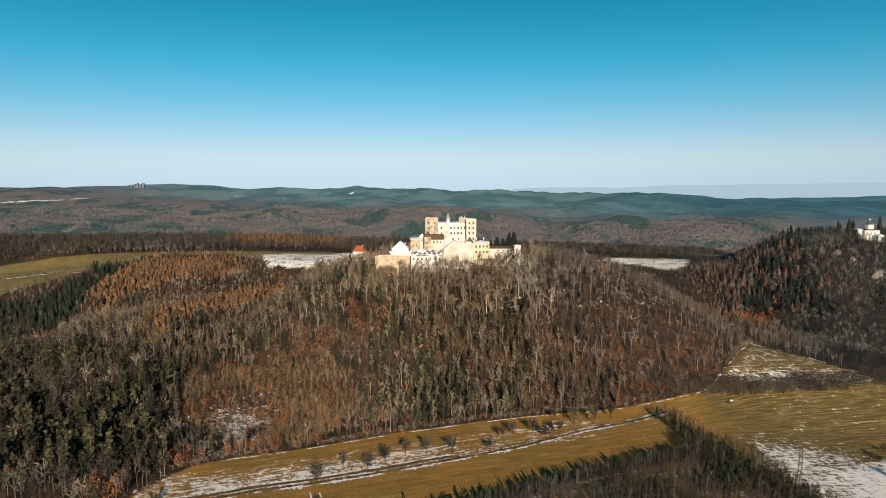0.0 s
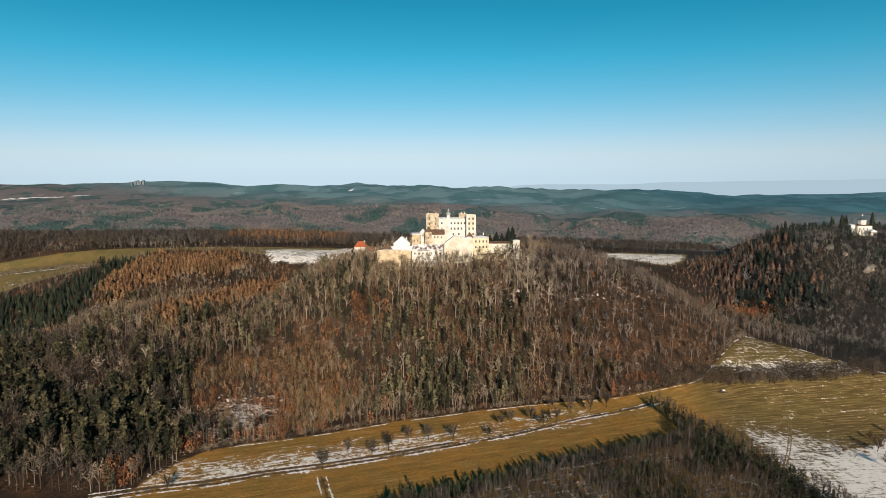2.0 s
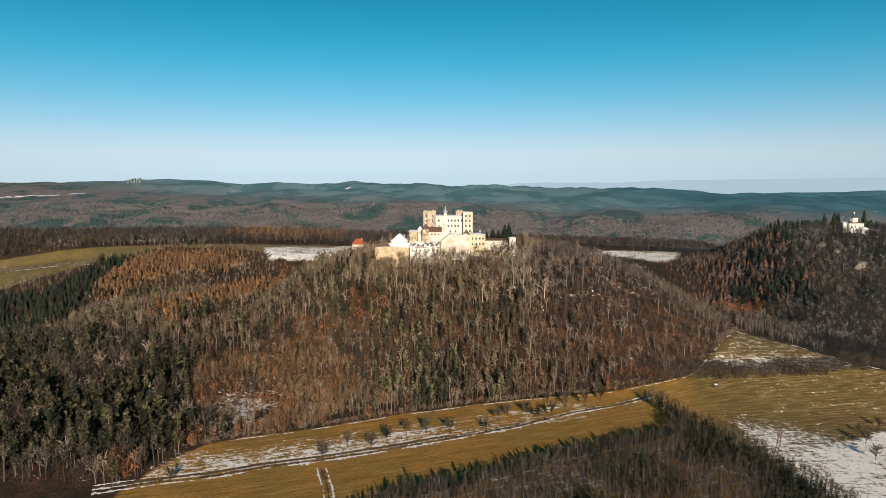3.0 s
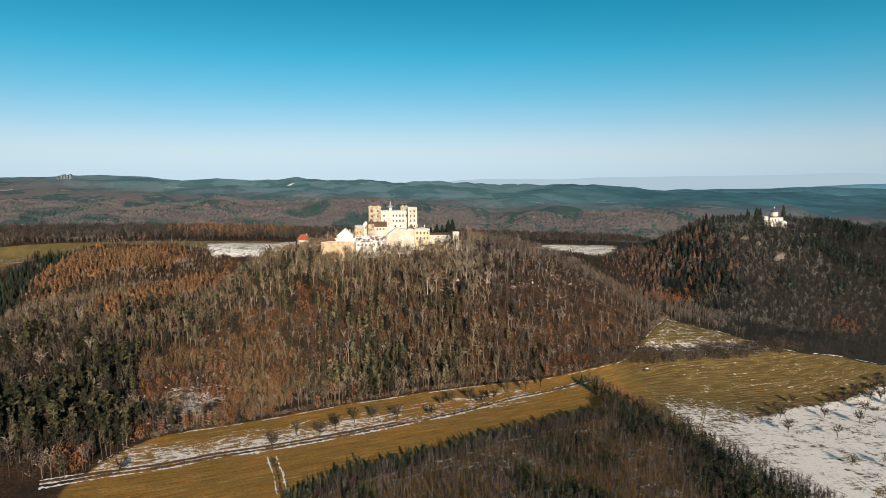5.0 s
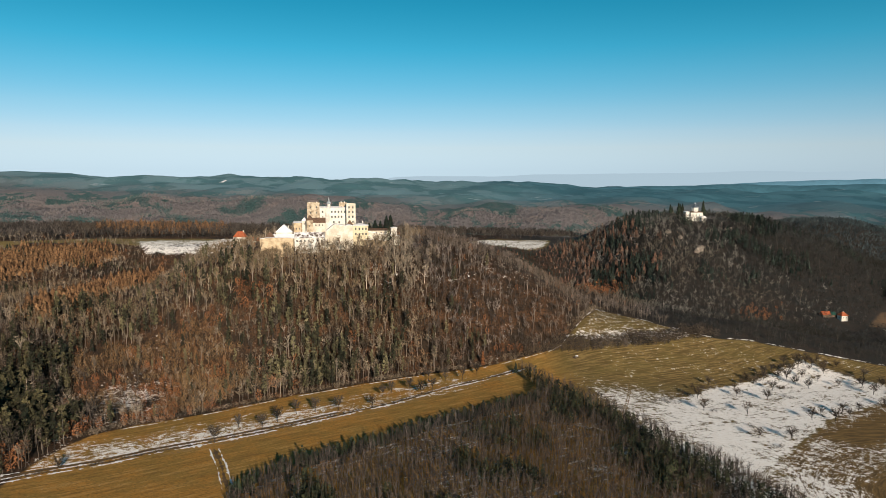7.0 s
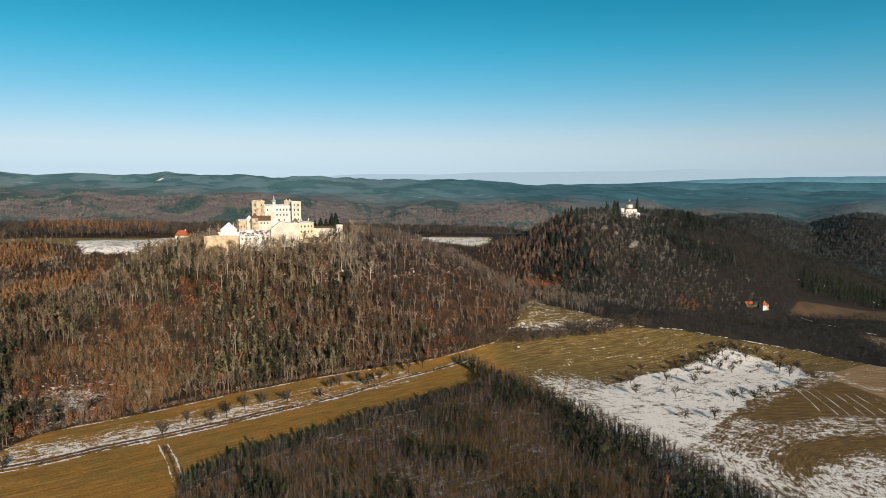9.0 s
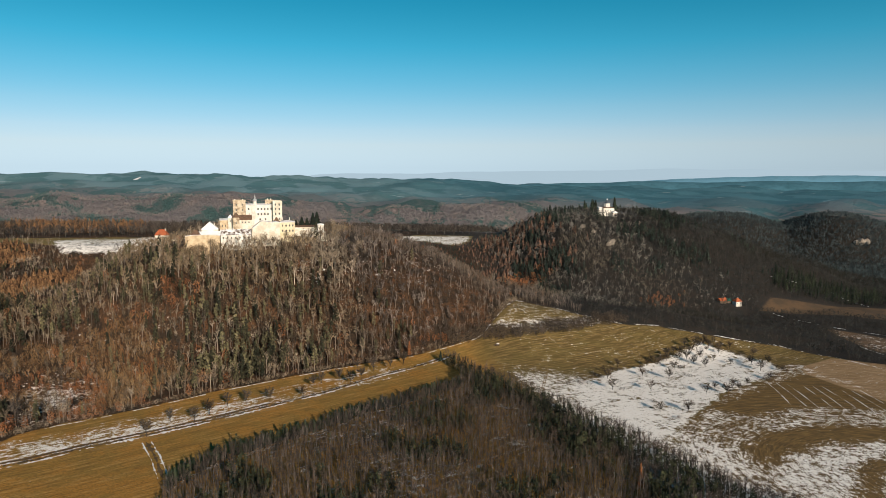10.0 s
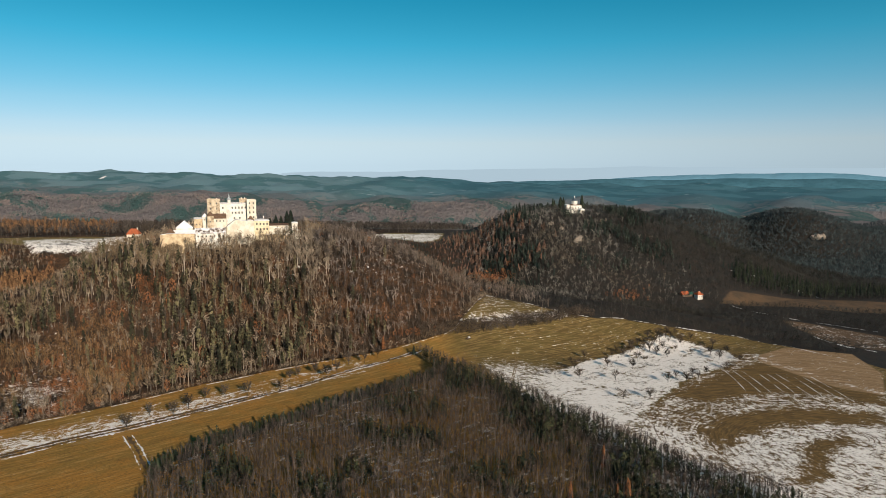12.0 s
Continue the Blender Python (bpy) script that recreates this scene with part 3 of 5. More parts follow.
def leafy_bush(tall=4.0, leaves=60, spread=1.8, wide=0.16):
    """Low thicket: many shoots from the ground."""
    bark, leaf = [], []
    for _ in range(7):
        a, o = RNG.uniform(0, 6.283), spread * RNG.uniform(0.2, 0.9)
        sliver((0, 0, -0.2), (math.cos(a) * o, math.sin(a) * o, tall * RNG.uniform(0.6, 1.0)), 0.14, bark)
    for _ in range(leaves):
        d = RNG.normal(size=3)
        d *= RNG.uniform(0.4, 1.0) ** 0.5 / np.linalg.norm(d)
        c = np.array((d[0] * spread, d[1] * spread, tall * (0.5 + 0.45 * d[2])))
        w = RNG.normal(size=3) * (0.7, 0.7, 1.0)
        w *= 0.5 / np.linalg.norm(w)
        sliver(c - w, c + w, wide, leaf)
    return bark, leaf


def far_tree(tall=15.0, puffs=9, spread=2.6, wide=1.2):
    """A tree for the far hills: a short stem and coarse boughs."""
    bark, fine = [], []
    sliver((0, 0, -0.5), (0, 0, tall * 0.7), 0.35, bark, turn=np.array((0.3, 1.0, 0)))
    for _ in range(puffs):
        a, f = RNG.uniform(0, 6.283), RNG.uniform(0.25, 0.75)
        o = spread * RNG.uniform(0.4, 1.0)
        c = np.array((math.cos(a) * o * 0.4, math.sin(a) * o * 0.4, tall * f))
        sliver(c, c + np.array((math.cos(a) * o * 0.7, math.sin(a) * o * 0.7, tall * RNG.uniform(0.18, 0.34))), wide, fine)
    return bark, fine


def packed(kind, count, *args, **keys):
    """Some variants of one kind of tree, as arrays (triangles, slot of each)."""
    out = []
    for _ in range(count):
        bark, soft = kind(*args, **keys)
        out.append((np.array(bark + soft, np.float32), np.r_[np.zeros(len(bark)), np.ones(len(soft))].astype(np.int32)))
    return out


def stand(name, forms, mats, places, scales, label, category="trees"):
    """Many trees in one mesh: forms are variants, one picked for each place."""
    places, scales = np.asarray(places, float), np.asarray(scales, float)
    if not len(places):
        return None
    zs = height(places[:, 0], places[:, 1])
    pick = RNG.integers(0, len(forms), len(places))
    turn = RNG.uniform(0, 6.283, len(places))
    tint = np.clip(RNG.beta(0.7, 0.95, len(places)) + 0.22 * wobble(places[:, 0], places[:, 1], 11.0, 3.3), 0, 1)
    vs, sl, ti = [], [], []
    for k, (tri, slot) in enumerate(forms):
        who = np.nonzero(pick == k)[0]
        if not len(who):
            continue
        flat = tri.reshape(-1, 3)
        c, s = np.cos(turn[who])[:, None], np.sin(turn[who])[:, None]
        w = (scales[who] * RNG.uniform(0.85, 1.15, len(who)))[:, None]
        x = (flat[None, :, 0] * c - flat[None, :, 1] * s) * w + places[who, 0][:, None]
        y = (flat[None, :, 0] * s + flat[None, :, 1] * c) * w + places[who, 1][:, None]
        z = flat[None, :, 2] * scales[who][:, None] + zs[who][:, None]
        vs.append(np.stack([x, y, z], -1).reshape(-1, 3))
        sl.append(np.tile(slot, len(who)))
        ti.append(np.repeat(tint[who], len(flat)))
    v = np.concatenate(vs)
    me = mesh_of(name, v, np.arange(len(v)).reshape(-1, 3), mats, np.concatenate(sl), {"tint": np.concatenate(ti)})
    return tagged(new(name, me), label, category, kind="stuff")


def scatter(x0, x1, y0, y1, gap):
    """Jittered grid of places."""
    xs, ys = np.arange(x0, x1, gap), np.arange(y0, y1, gap)
    p = np.stack(np.meshgrid(xs, ys), -1).reshape(-1, 2)
    return p + RNG.uniform(-0.5, 0.5, p.shape) * gap * 0.95


def patch(p, size, seed):
    return wobble(p[:, 0], p[:, 1], size, seed)


# castle hill and the slopes beside it
CASTLE_YARD = [(-66, 604), (-28, 602), (2, 612), (32, 612), (50, 622), (82, 632), (84, 672), (40, 690), (-30, 690), (-66, 650)]
p = scatter(-520, 345, 330, 930, 5.3)
p = p[(p[:, 1] < 700) | (p[:, 0] < -190)]
far_off = np.maximum.reduce([inside(MEADOW, *p.T), inside(CASTLE_YARD, *p.T), inside(WOOD, *p.T), inside(BACK_LEFT, *p.T), inside(BACK_SNOW, *p.T)])
p = p[(far_off < -1.5) & (p[:, 0] + 0.35 * p[:, 1] > -420)]
x, y = p.T
conifer = patch(p, 26.0, 8.0) + 0.35 * patch(p, 9.0, 9.0)
larches = step((np.maximum(inside(LARCH_HIGH, x, y), inside(LARCH_LOW, x, y)) + 4) / 8)
spruce_w = step((inside(SPRUCES, x, y) + 4) / 8)
south_west = step((inside(PINES, x, y) + 12) / 24)
rusty = np.exp(-((x + 66) / 20) ** 2 - ((y - 552) / 13) ** 2) + 1.3 * np.exp(-((x + 178) / 12) ** 2 - ((y - 346) / 14) ** 2) + 1.3 * np.exp(-((x + 157) / 9) ** 2 - ((y - 387) / 10) ** 2) + 0.5 * np.exp(-((x - 160) / 60) ** 2 - ((y - 505) / 9) ** 2)
brush = np.exp(-((x + 126) / 64) ** 2 - ((y - 478) / 62) ** 2)
r = RNG.uniform(0, 1, len(p))
kind = np.where(r < 0.95 * larches, 2, 0)
kind = np.where((kind == 0) & (r < 0.92 * spruce_w), 3, kind)
kind = np.where((kind == 2) & (patch(p, 19.0, 21.0) > 0.80), 3, kind)
kind = np.where((kind == 0) & (conifer > 0.62 - 0.84 * south_west + 0.45 * step((x - 110) / 60) + 0.9 * brush + 0.8 * step((y - 545) / 25) * step((x + 75) / 30)) & (r > 0.25), 1, kind)
mixed = 0.62 * np.exp(-((x + 20) / 110) ** 2 - ((y - 508) / 52) ** 2) + 0.45 * np.exp(-((x + 120) / 60) ** 2 - ((y - 580) / 40) ** 2) + 0.16 * step((100 - x) / 60) * (1 - brush) * step((572 - y) / 15)
kind = np.where((kind == 0) & (south_west < 0.3) & (RNG.uniform(0, 1, len(p)) < mixed * (0.75 + 0.6 * patch(p, 17.0, 31.0))), 6, kind)
kind = np.where((kind == 0) & (r > 0.975 - 0.40 * rusty - 0.22 * brush), 4, kind)
kind = np.where((rusty > 0.45) & (r > 0.35), 4, kind)
size = RNG.normal(1.0, 0.20, len(p)).clip(0.55, 1.5) * (1 - 0.40 * step((x - 60) / 130)) * (1 - 0.42 * brush) * (1 - 0.46 * step((y - 560) / 60) * step((-125 - x) / 60)) * (1 + 0.22 * south_west) * (1 - 0.5 * step((y - 625) / 45) * np.exp(-((x + 140) / 52) ** 2)) * (1 - 0.35 * np.exp(-((x + 88) / 26) ** 2 - ((y - 680) / 60) ** 2))
# bare trees among the pines: shade there is put into darker bark and twigs
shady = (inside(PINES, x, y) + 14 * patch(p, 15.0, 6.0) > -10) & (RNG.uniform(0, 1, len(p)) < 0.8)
keep = ((brush < 0.35) | (RNG.uniform(0, 1, len(p)) < 0.28)) & ((np.exp(-((x + 150) / 38) ** 2 - ((y - 458) / 56) ** 2) < 0.5) | (RNG.uniform(0, 1, len(p)) < 0.35))
p, kind, size, shady = p[keep], kind[keep], size[keep], shady[keep]
east = p[:, 0] + 18 * patch(p, 16.0, 5.0) > 95
top = (p[:, 1] + 14 * patch(p, 13.0, 17.0) > 548) & (p[:, 0] > -120) & (p[:, 0] < 130)
WOODS = ((~east & ~top, M_BARK, M_TWIG, "leafless grey-brown broadleaf wood covering the castle hill"), (~east & top, M_BARK_PALE, M_TWIG_TOP, "tall leafless ashes with pale stems below the castle"),
         (east, M_BARK, M_TWIG_MAUVE, "leafless mauve-brown wood on the hill's east flank"))
for where, bark_mat, mat, label in WOODS:
    who = (kind == 0) & ~shady & where
    stand("bare_hill_wood", packed(bare_tree, 9, 15.0, 10, 80, 3.3, 0.40, 0.30, 0.22, 1.15) + packed(bare_tree, 4, 18.0, 8, 56, 2.8, 0.40, 0.5, 0.36, 1.1) if bark_mat == M_BARK_PALE else
          packed(bare_tree, 9, 15.0, 9, 54, 3.2, 0.44, 0.34, 0.22, 1.2) + packed(bare_tree, 3, 18.0, 8, 40, 2.6, 0.42, 0.55, 0.34, 1.15), [bark_mat, mat], p[who], size[who], label)
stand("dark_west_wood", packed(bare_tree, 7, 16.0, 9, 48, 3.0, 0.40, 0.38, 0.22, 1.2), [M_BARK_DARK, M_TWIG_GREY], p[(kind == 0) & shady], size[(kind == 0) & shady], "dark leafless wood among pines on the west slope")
stand("hill_pines", packed(pine_tree, 6, 17.0, 40, 0.30, 1.5), [M_BARK, M_PINE], p[kind == 1], size[kind == 1], "olive-green pines scattered among bare trees on the hill")
stand("hill_pines", packed(pine_tree, 6, 17.0, 36, 0.26, 1.7), [M_BARK, M_OLIVE], p[kind == 6], size[kind == 6], "pale olive pines mixed into the leafless wood")
stand("larch_stand", packed(cone_tree, 7, 13.5, 46, 4.6), [M_BARK_DARK, M_LARCH], p[kind == 2], size[kind == 2], "rust-orange autumn larches in rows on the slope")
stand("spruce_stand", packed(cone_tree, 6, 15.0, 46, 3.6), [M_BARK_DARK, M_SPRUCE], p[kind == 3], size[kind == 3], "dense dark green spruces beside the meadow")
stand("rusty_beeches", packed(leafy_bush, 5, 11.0, 130, 2.7, 0.55), [M_BARK, M_RUST], p[kind == 4], size[kind == 4], "young beeches holding rust-orange withered leaves")

# ochre coppice on the thin south-west slope
p = scatter(-260, -20, 370, 570, 3.0)
p = p[(np.exp(-((p[:, 0] + 126) / 64) ** 2 - ((p[:, 1] - 478) / 62) ** 2) + 0.15 * patch(p, 12.0, 4.0) > 0.36) & (inside(MEADOW, *p.T) < -2) & (inside(PINES, *p.T) < 4)]
p = p[(np.exp(-((p[:, 0] + 150) / 38) ** 2 - ((p[:, 1] - 458) / 56) ** 2) < 0.45) | (RNG.uniform(0, 1, len(p)) < 0.40)]
stand("coppice", packed(leafy_bush, 8, 6.5, 60, 1.5, 0.22), [M_BARK, M_COPPICE], p, RNG.uniform(0.6, 1.3, len(p)), "ochre-red leafless coppice with snow between its shoots", "bushes")

# close rank of trees below the castle walls
p = scatter(-85, 110, 578, 604, 3.6)
p = p[inside(CASTLE_YARD, *p.T) < -0.8]
stand("castle_slope_trees", packed(bare_tree, 6, 12.0, 10, 60, 2.6, 0.30, 0.4, 0.22, 1.1), [M_BARK, M_TWIG_TOP], p, RNG.uniform(0.7, 1.15, len(p)) * (1 - 0.35 * np.exp(-((p[:, 0] + 14) / 18) ** 2) - 0.25 * np.exp(-((p[:, 0] - 22) / 14) ** 2)), "bare trees crowding below the castle walls")

# chapel hill and its foot
p = scatter(235, 1000, 380, 890, 5.6)
off = np.maximum.reduce([inside(MEADOW, *p.T), inside(VALLEY, *p.T), inside(VALLEY_LOW, *p.T), inside(BACK_RIGHT, *p.T)])
p = p[(off < -2) & ((p[:, 0] > 345) | (p[:, 1] > 705))]
p = p[np.hypot(p[:, 0] - 545, (p[:, 1] - 836) * 0.8) > 20]
p = p[np.hypot(p[:, 0] - 580, p[:, 1] - 588) > 17]
conifer = patch(p, 30.0, 12.0) + 0.4 * patch(p, 10.0, 13.0)
r = RNG.uniform(0, 1, len(p))
west = step((470 - p[:, 0]) / 110)
kind = np.where((conifer > 0.30 - 0.22 * west + 0.10 * step((p[:, 0] - 600) / 60) + 0.5 * step((p[:, 0] - 690) / 60)) & (r > 0.30) & (p[:, 1] > 670), 1, 0)
BELT = [(684, 645), (725, 690), (790, 680), (870, 630), (960, 585), (930, 545), (860, 565), (770, 600)]
belt = (inside(BELT, *p.T) > 0) & (r > 0.2)
kind = np.where((kind == 0) & (r < 0.42 * west * step((p[:, 1] - 690) / 40)), 2, kind)
glow = np.exp(-((p[:, 0] - 494) / 20) ** 2 - ((p[:, 1] - 622) / 10) ** 2) + 1.2 * np.exp(-((p[:, 0] - 345) / 24) ** 2 - ((p[:, 1] - 722) / 16) ** 2)
kind = np.where(r < 1.5 * glow, 5, kind)
kind = np.where(belt, 7, kind)
size = RNG.normal(0.95, 0.13, len(p)).clip(0.6, 1.3) * (0.7 + 0.3 * step((p[:, 1] - 620) / 120)) * (1 - 0.6 * step((352 - p[:, 0]) / 30) * step((p[:, 1] - 730) / 30))
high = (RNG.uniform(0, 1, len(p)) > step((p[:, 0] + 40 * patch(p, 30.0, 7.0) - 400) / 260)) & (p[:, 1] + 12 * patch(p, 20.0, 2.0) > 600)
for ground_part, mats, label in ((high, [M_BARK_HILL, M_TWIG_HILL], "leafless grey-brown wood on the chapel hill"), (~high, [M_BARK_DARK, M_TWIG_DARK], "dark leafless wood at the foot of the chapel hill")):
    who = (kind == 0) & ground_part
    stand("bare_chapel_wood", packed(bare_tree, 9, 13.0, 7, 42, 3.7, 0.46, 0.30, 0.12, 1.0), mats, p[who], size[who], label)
stand("chapel_hill_spruces", packed(cone_tree, 2, 13.0, 34, 2.8) + packed(pine_tree, 5, 14.0, 26, 0.25, 1.7), [M_BARK_DARK, M_HILL_SPRUCE], p[kind == 1], size[kind == 1], "dark green conifers on the chapel hill")
stand("spruce_belt", packed(cone_tree, 3, 18.0, 34, 2.6), [M_BARK_DARK, M_SPRUCE], p[kind == 7], size[kind == 7] * 1.05, "dark spruce belt above the valley")
stand("chapel_hill_larches", packed(cone_tree, 5, 13.0, 34, 3.8), [M_BARK_DARK, M_BROWN_LARCH], p[kind == 2], size[kind == 2], "rust-brown larches on the shoulder of the chapel hill")

stand("chapel_hill_beeches", packed(leafy_bush, 4, 9.0, 80, 2.8, 0.6), [M_BARK, M_RUST], p[kind == 5], size[kind == 5], "rust-orange beeches at the foot of the chapel hill")

# foreground plantation
p = scatter(-70, 270, 120, 475, 2.9)
p = p[inside(WOOD, *p.T) > 1.0]
r = RNG.uniform(0, 1, len(p))
deep = inside(WOOD, *p.T)
north = (p[:, 0] < 156) & (p[:, 1] > 282)
east = step((p[:, 0] + 0.2 * p[:, 1] - 190) / 60)
conifer = patch(p, 17.0, 15.0) + 0.5 * patch(p, 6.0, 16.0)
kind = np.where((conifer > 0.45 - 0.88 * east) & (r > 0.35), 1, 0)
kind = np.where((deep < 11) & (p[:, 0] > 172), 0, kind)
# a ranked edge of spruces towards the field, with a half-open strip of snow behind it
kind = np.where(north & (deep < 5.4) & (r < 0.88), 3, kind)
gap = north & (deep > 5.4) & (deep < 8.5 + 3 * patch(p, 20.0, 2.0)) & (r < 0.45)
size = RNG.normal(0.80, 0.09, len(p)).clip(0.5, 1.1)
p, kind, size = p[~gap], kind[~gap], size[~gap]
stand("young_wood", packed(bare_tree, 10, 15.0, 5, 25, 1.25, 0.24, 0.50, 0.13, 1.1), [M_BARK_POLE, M_TWIG_POLE], p[kind == 0], size[kind == 0], "dense young leafless plantation with thin grey-brown stems")
stand("young_pines", packed(cone_tree, 3, 14.0, 26, 1.7) + packed(pine_tree, 3, 14.0, 26, 0.35, 1.1), [M_BARK_DARK, M_YOUNG_PINE], p[kind == 1], size[kind == 1] * 0.95, "olive-green young pines within the plantation")
stand("edge_spruces", packed(cone_tree, 6, 12.0, 48, 2.9), [M_BARK_DARK, M_SPRUCE], p[kind == 3], size[kind == 3] * 0.92, "dark spruces along the plantation edge")

# hazy hill beyond the valley; the haze is painted into its twig colour
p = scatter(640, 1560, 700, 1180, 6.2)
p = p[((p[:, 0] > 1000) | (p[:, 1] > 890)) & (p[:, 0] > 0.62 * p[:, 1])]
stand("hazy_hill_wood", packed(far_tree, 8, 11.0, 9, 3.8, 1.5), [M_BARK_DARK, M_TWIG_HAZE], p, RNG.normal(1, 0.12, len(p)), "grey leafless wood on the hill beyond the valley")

# woods behind the castle and on the far hills
p = scatter(-1000, 800, 760, 1180, 7.0)
off = np.maximum.reduce([inside(BACK_LEFT, *p.T), inside(BACK_RIGHT, *p.T)])
p = p[(off < -2) & (p[:, 1] > np.interp(p[:, 0], [-1000, -640, -520, -430, -330, -200, -50, 0, 60, 380], [770, 805, 845, 885, 930, 950, 955, 990, 1000, 1000]))]
p = p[(p[:, 0] < 420) | (p[:, 1] > 1080)]
back_larch = (p[:, 0] > -330 + 20 * patch(p, 22.0, 6.0)) & (p[:, 0] < -150) & (p[:, 1] > 985) & (RNG.uniform(0, 1, len(p)) < 0.45)
stand("wood_edge", packed(far_tree, 8, 13.0, 18, 3.2, 0.7), [M_BARK_HILL, M_TWIG_EDGE], p[~back_larch], RNG.normal(1, 0.14, (~back_larch).sum()), "tall leafless wood edge behind the fields")
stand("wood_edge_larches", packed(cone_tree, 5, 15.0, 24, 3.6), [M_BARK_HILL, M_LARCH], p[back_larch], RNG.normal(1, 0.12, back_larch.sum()), "brown-orange larches in the wood edge behind the fields")
p = scatter(-1700, 2500, 1180, 2700, 13.0)
p = p[(np.abs(p[:, 0] - 0.25 * p[:, 1]) < 300 + 0.75 * p[:, 1]) & (p[:, 1] + 0.6 * p[:, 0] + 250 * patch(p, 90.0, 4.0) < 2350)]
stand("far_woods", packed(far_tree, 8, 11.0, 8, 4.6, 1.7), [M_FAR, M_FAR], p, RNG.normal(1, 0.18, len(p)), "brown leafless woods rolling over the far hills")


# ------------------------------------------------------------ building kit
M_CREAM = solid("cream_plaster", (0.72, 0.67, 0.56), (0.52, 0.45, 0.34), 0.16, bump=0.25)
M_WHITE = solid("white_limewash", (0.76, 0.73, 0.66), (0.58, 0.53, 0.45), 0.16, bump=0.25)
M_YELLOW = solid("yellow_plaster", (0.68, 0.60, 0.42), (0.56, 0.47, 0.30), 0.16, bump=0.25)
M_STONE = solid("brown_rubble_stone", (0.60, 0.50, 0.36), (0.27, 0.20, 0.13), 0.34, bump=0.6)
M_OCHRE = solid("ochre_rubble_wall", (0.62, 0.49, 0.32), (0.38, 0.27, 0.16), 0.3, bump=0.5)
M_TILE = solid("red_roof_tiles", (0.42, 0.115, 0.045), (0.26, 0.075, 0.035), 0.5, bump=0.3)
M_BROWN_TILE = solid("brown_roof_tiles", (0.16, 0.095, 0.06), (0.10, 0.065, 0.045), 0.5, bump=0.3)
M_SNOWY_TILE = solid("tiles_under_melting_snow", (0.84, 0.82, 0.80), (0.10, 0.065, 0.05), 0.30, bump=0.3)
M_GREEN_ROOF = solid("green_sheet_roof", (0.02, 0.085, 0.06), (0.02, 0.055, 0.045), 0.5, 0.5)
M_SNOW = solid("settled_snow", (0.84, 0.83, 0.82), (0.72, 0.70, 0.69), 0.3, 0.7, bump=0.2)
M_GLASS = solid("dark_window_glass", (0.03, 0.035, 0.04), (0.05, 0.055, 0.06), 0.8, 0.12)
M_FRAME = solid("grey_painted_frame", (0.40, 0.37, 0.32), (0.30, 0.28, 0.24), 1.0)
M_COPPER = solid("blue_grey_sheet_metal", (0.13, 0.16, 0.19), (0.09, 0.11, 0.13), 0.8, 0.45, metal=0.4)
M_PEWTER = solid("pale_sheet_metal", (0.46, 0.48, 0.48), (0.36, 0.38, 0.39), 0.8, 0.4, metal=0.3)
M_ROCK = solid("grey_sandstone", (0.40, 0.34, 0.27), (0.20, 0.16, 0.13), 0.25, bump=0.6)
M_TIMBER = solid("weathered_timber", (0.16, 0.11, 0.075), (0.10, 0.07, 0.05), 0.8)


def part(name, bm, mat, parent, label="", at=None):
    """One mesh object under a thing or a part, from a bmesh (or a shared mesh)."""
    if isinstance(bm, bpy.types.Mesh):
        me = bm
    else:
        me = bpy.data.meshes.new(name)
        bm.normal_update()
        bm.to_mesh(me)
        bm.free()
        me.materials.append(mat)
    ob = new(name, me)
    ob.parent = parent
    if at is not None:
        ob.location = at
    return tagged(ob, label) if label else ob


def root(name, at, label, category, group="", turn=0.0):
    ob = new(name)
    ob.empty_display_size = 1.0
    ob.matrix_world = pose(*at, 0, 0, turn)
    return tagged(ob, label, category, group)


def bm_box(x0, x1, y0, y1, z0, z1, bm=None, bevel=0.0):
    bm = bm or bmesh.new()
    v = [bm.verts.new((x, y, z)) for x in (x0, x1) for y in (y0, y1) for z in (z0, z1)]
    made = [bm.faces.new([v[i] for i in f]) for f in ((0, 1, 3, 2), (4, 6, 7, 5), (0, 4, 5, 1), (2, 3, 7, 6), (0, 2, 6, 4), (1, 5, 7, 3))]
    if bevel:
        bmesh.ops.bevel(bm, geom=list({e for f in made for e in f.edges}), offset=bevel, segments=1, affect="EDGES")
    return bm


def bm_lathe(profile, seg=12, bm=None, at=(0, 0)):
    """A turned body from (radius, height) pairs."""
    bm = bm or bmesh.new()
    rings = [[bm.verts.new((at[0] + r * math.cos(k * 2 * math.pi / seg), at[1] + r * math.sin(k * 2 * math.pi / seg), z)) for k in range(seg)] for r, z in profile]
    for a, b in zip(rings, rings[1:]):
        for k in range(seg):
            bm.faces.new((a[k], a[(k + 1) % seg], b[(k + 1) % seg], b[k]))
    bm.faces.new(rings[0][::-1]), bm.faces.new(rings[-1])
    return bm


WINDOW_MESHES = {}


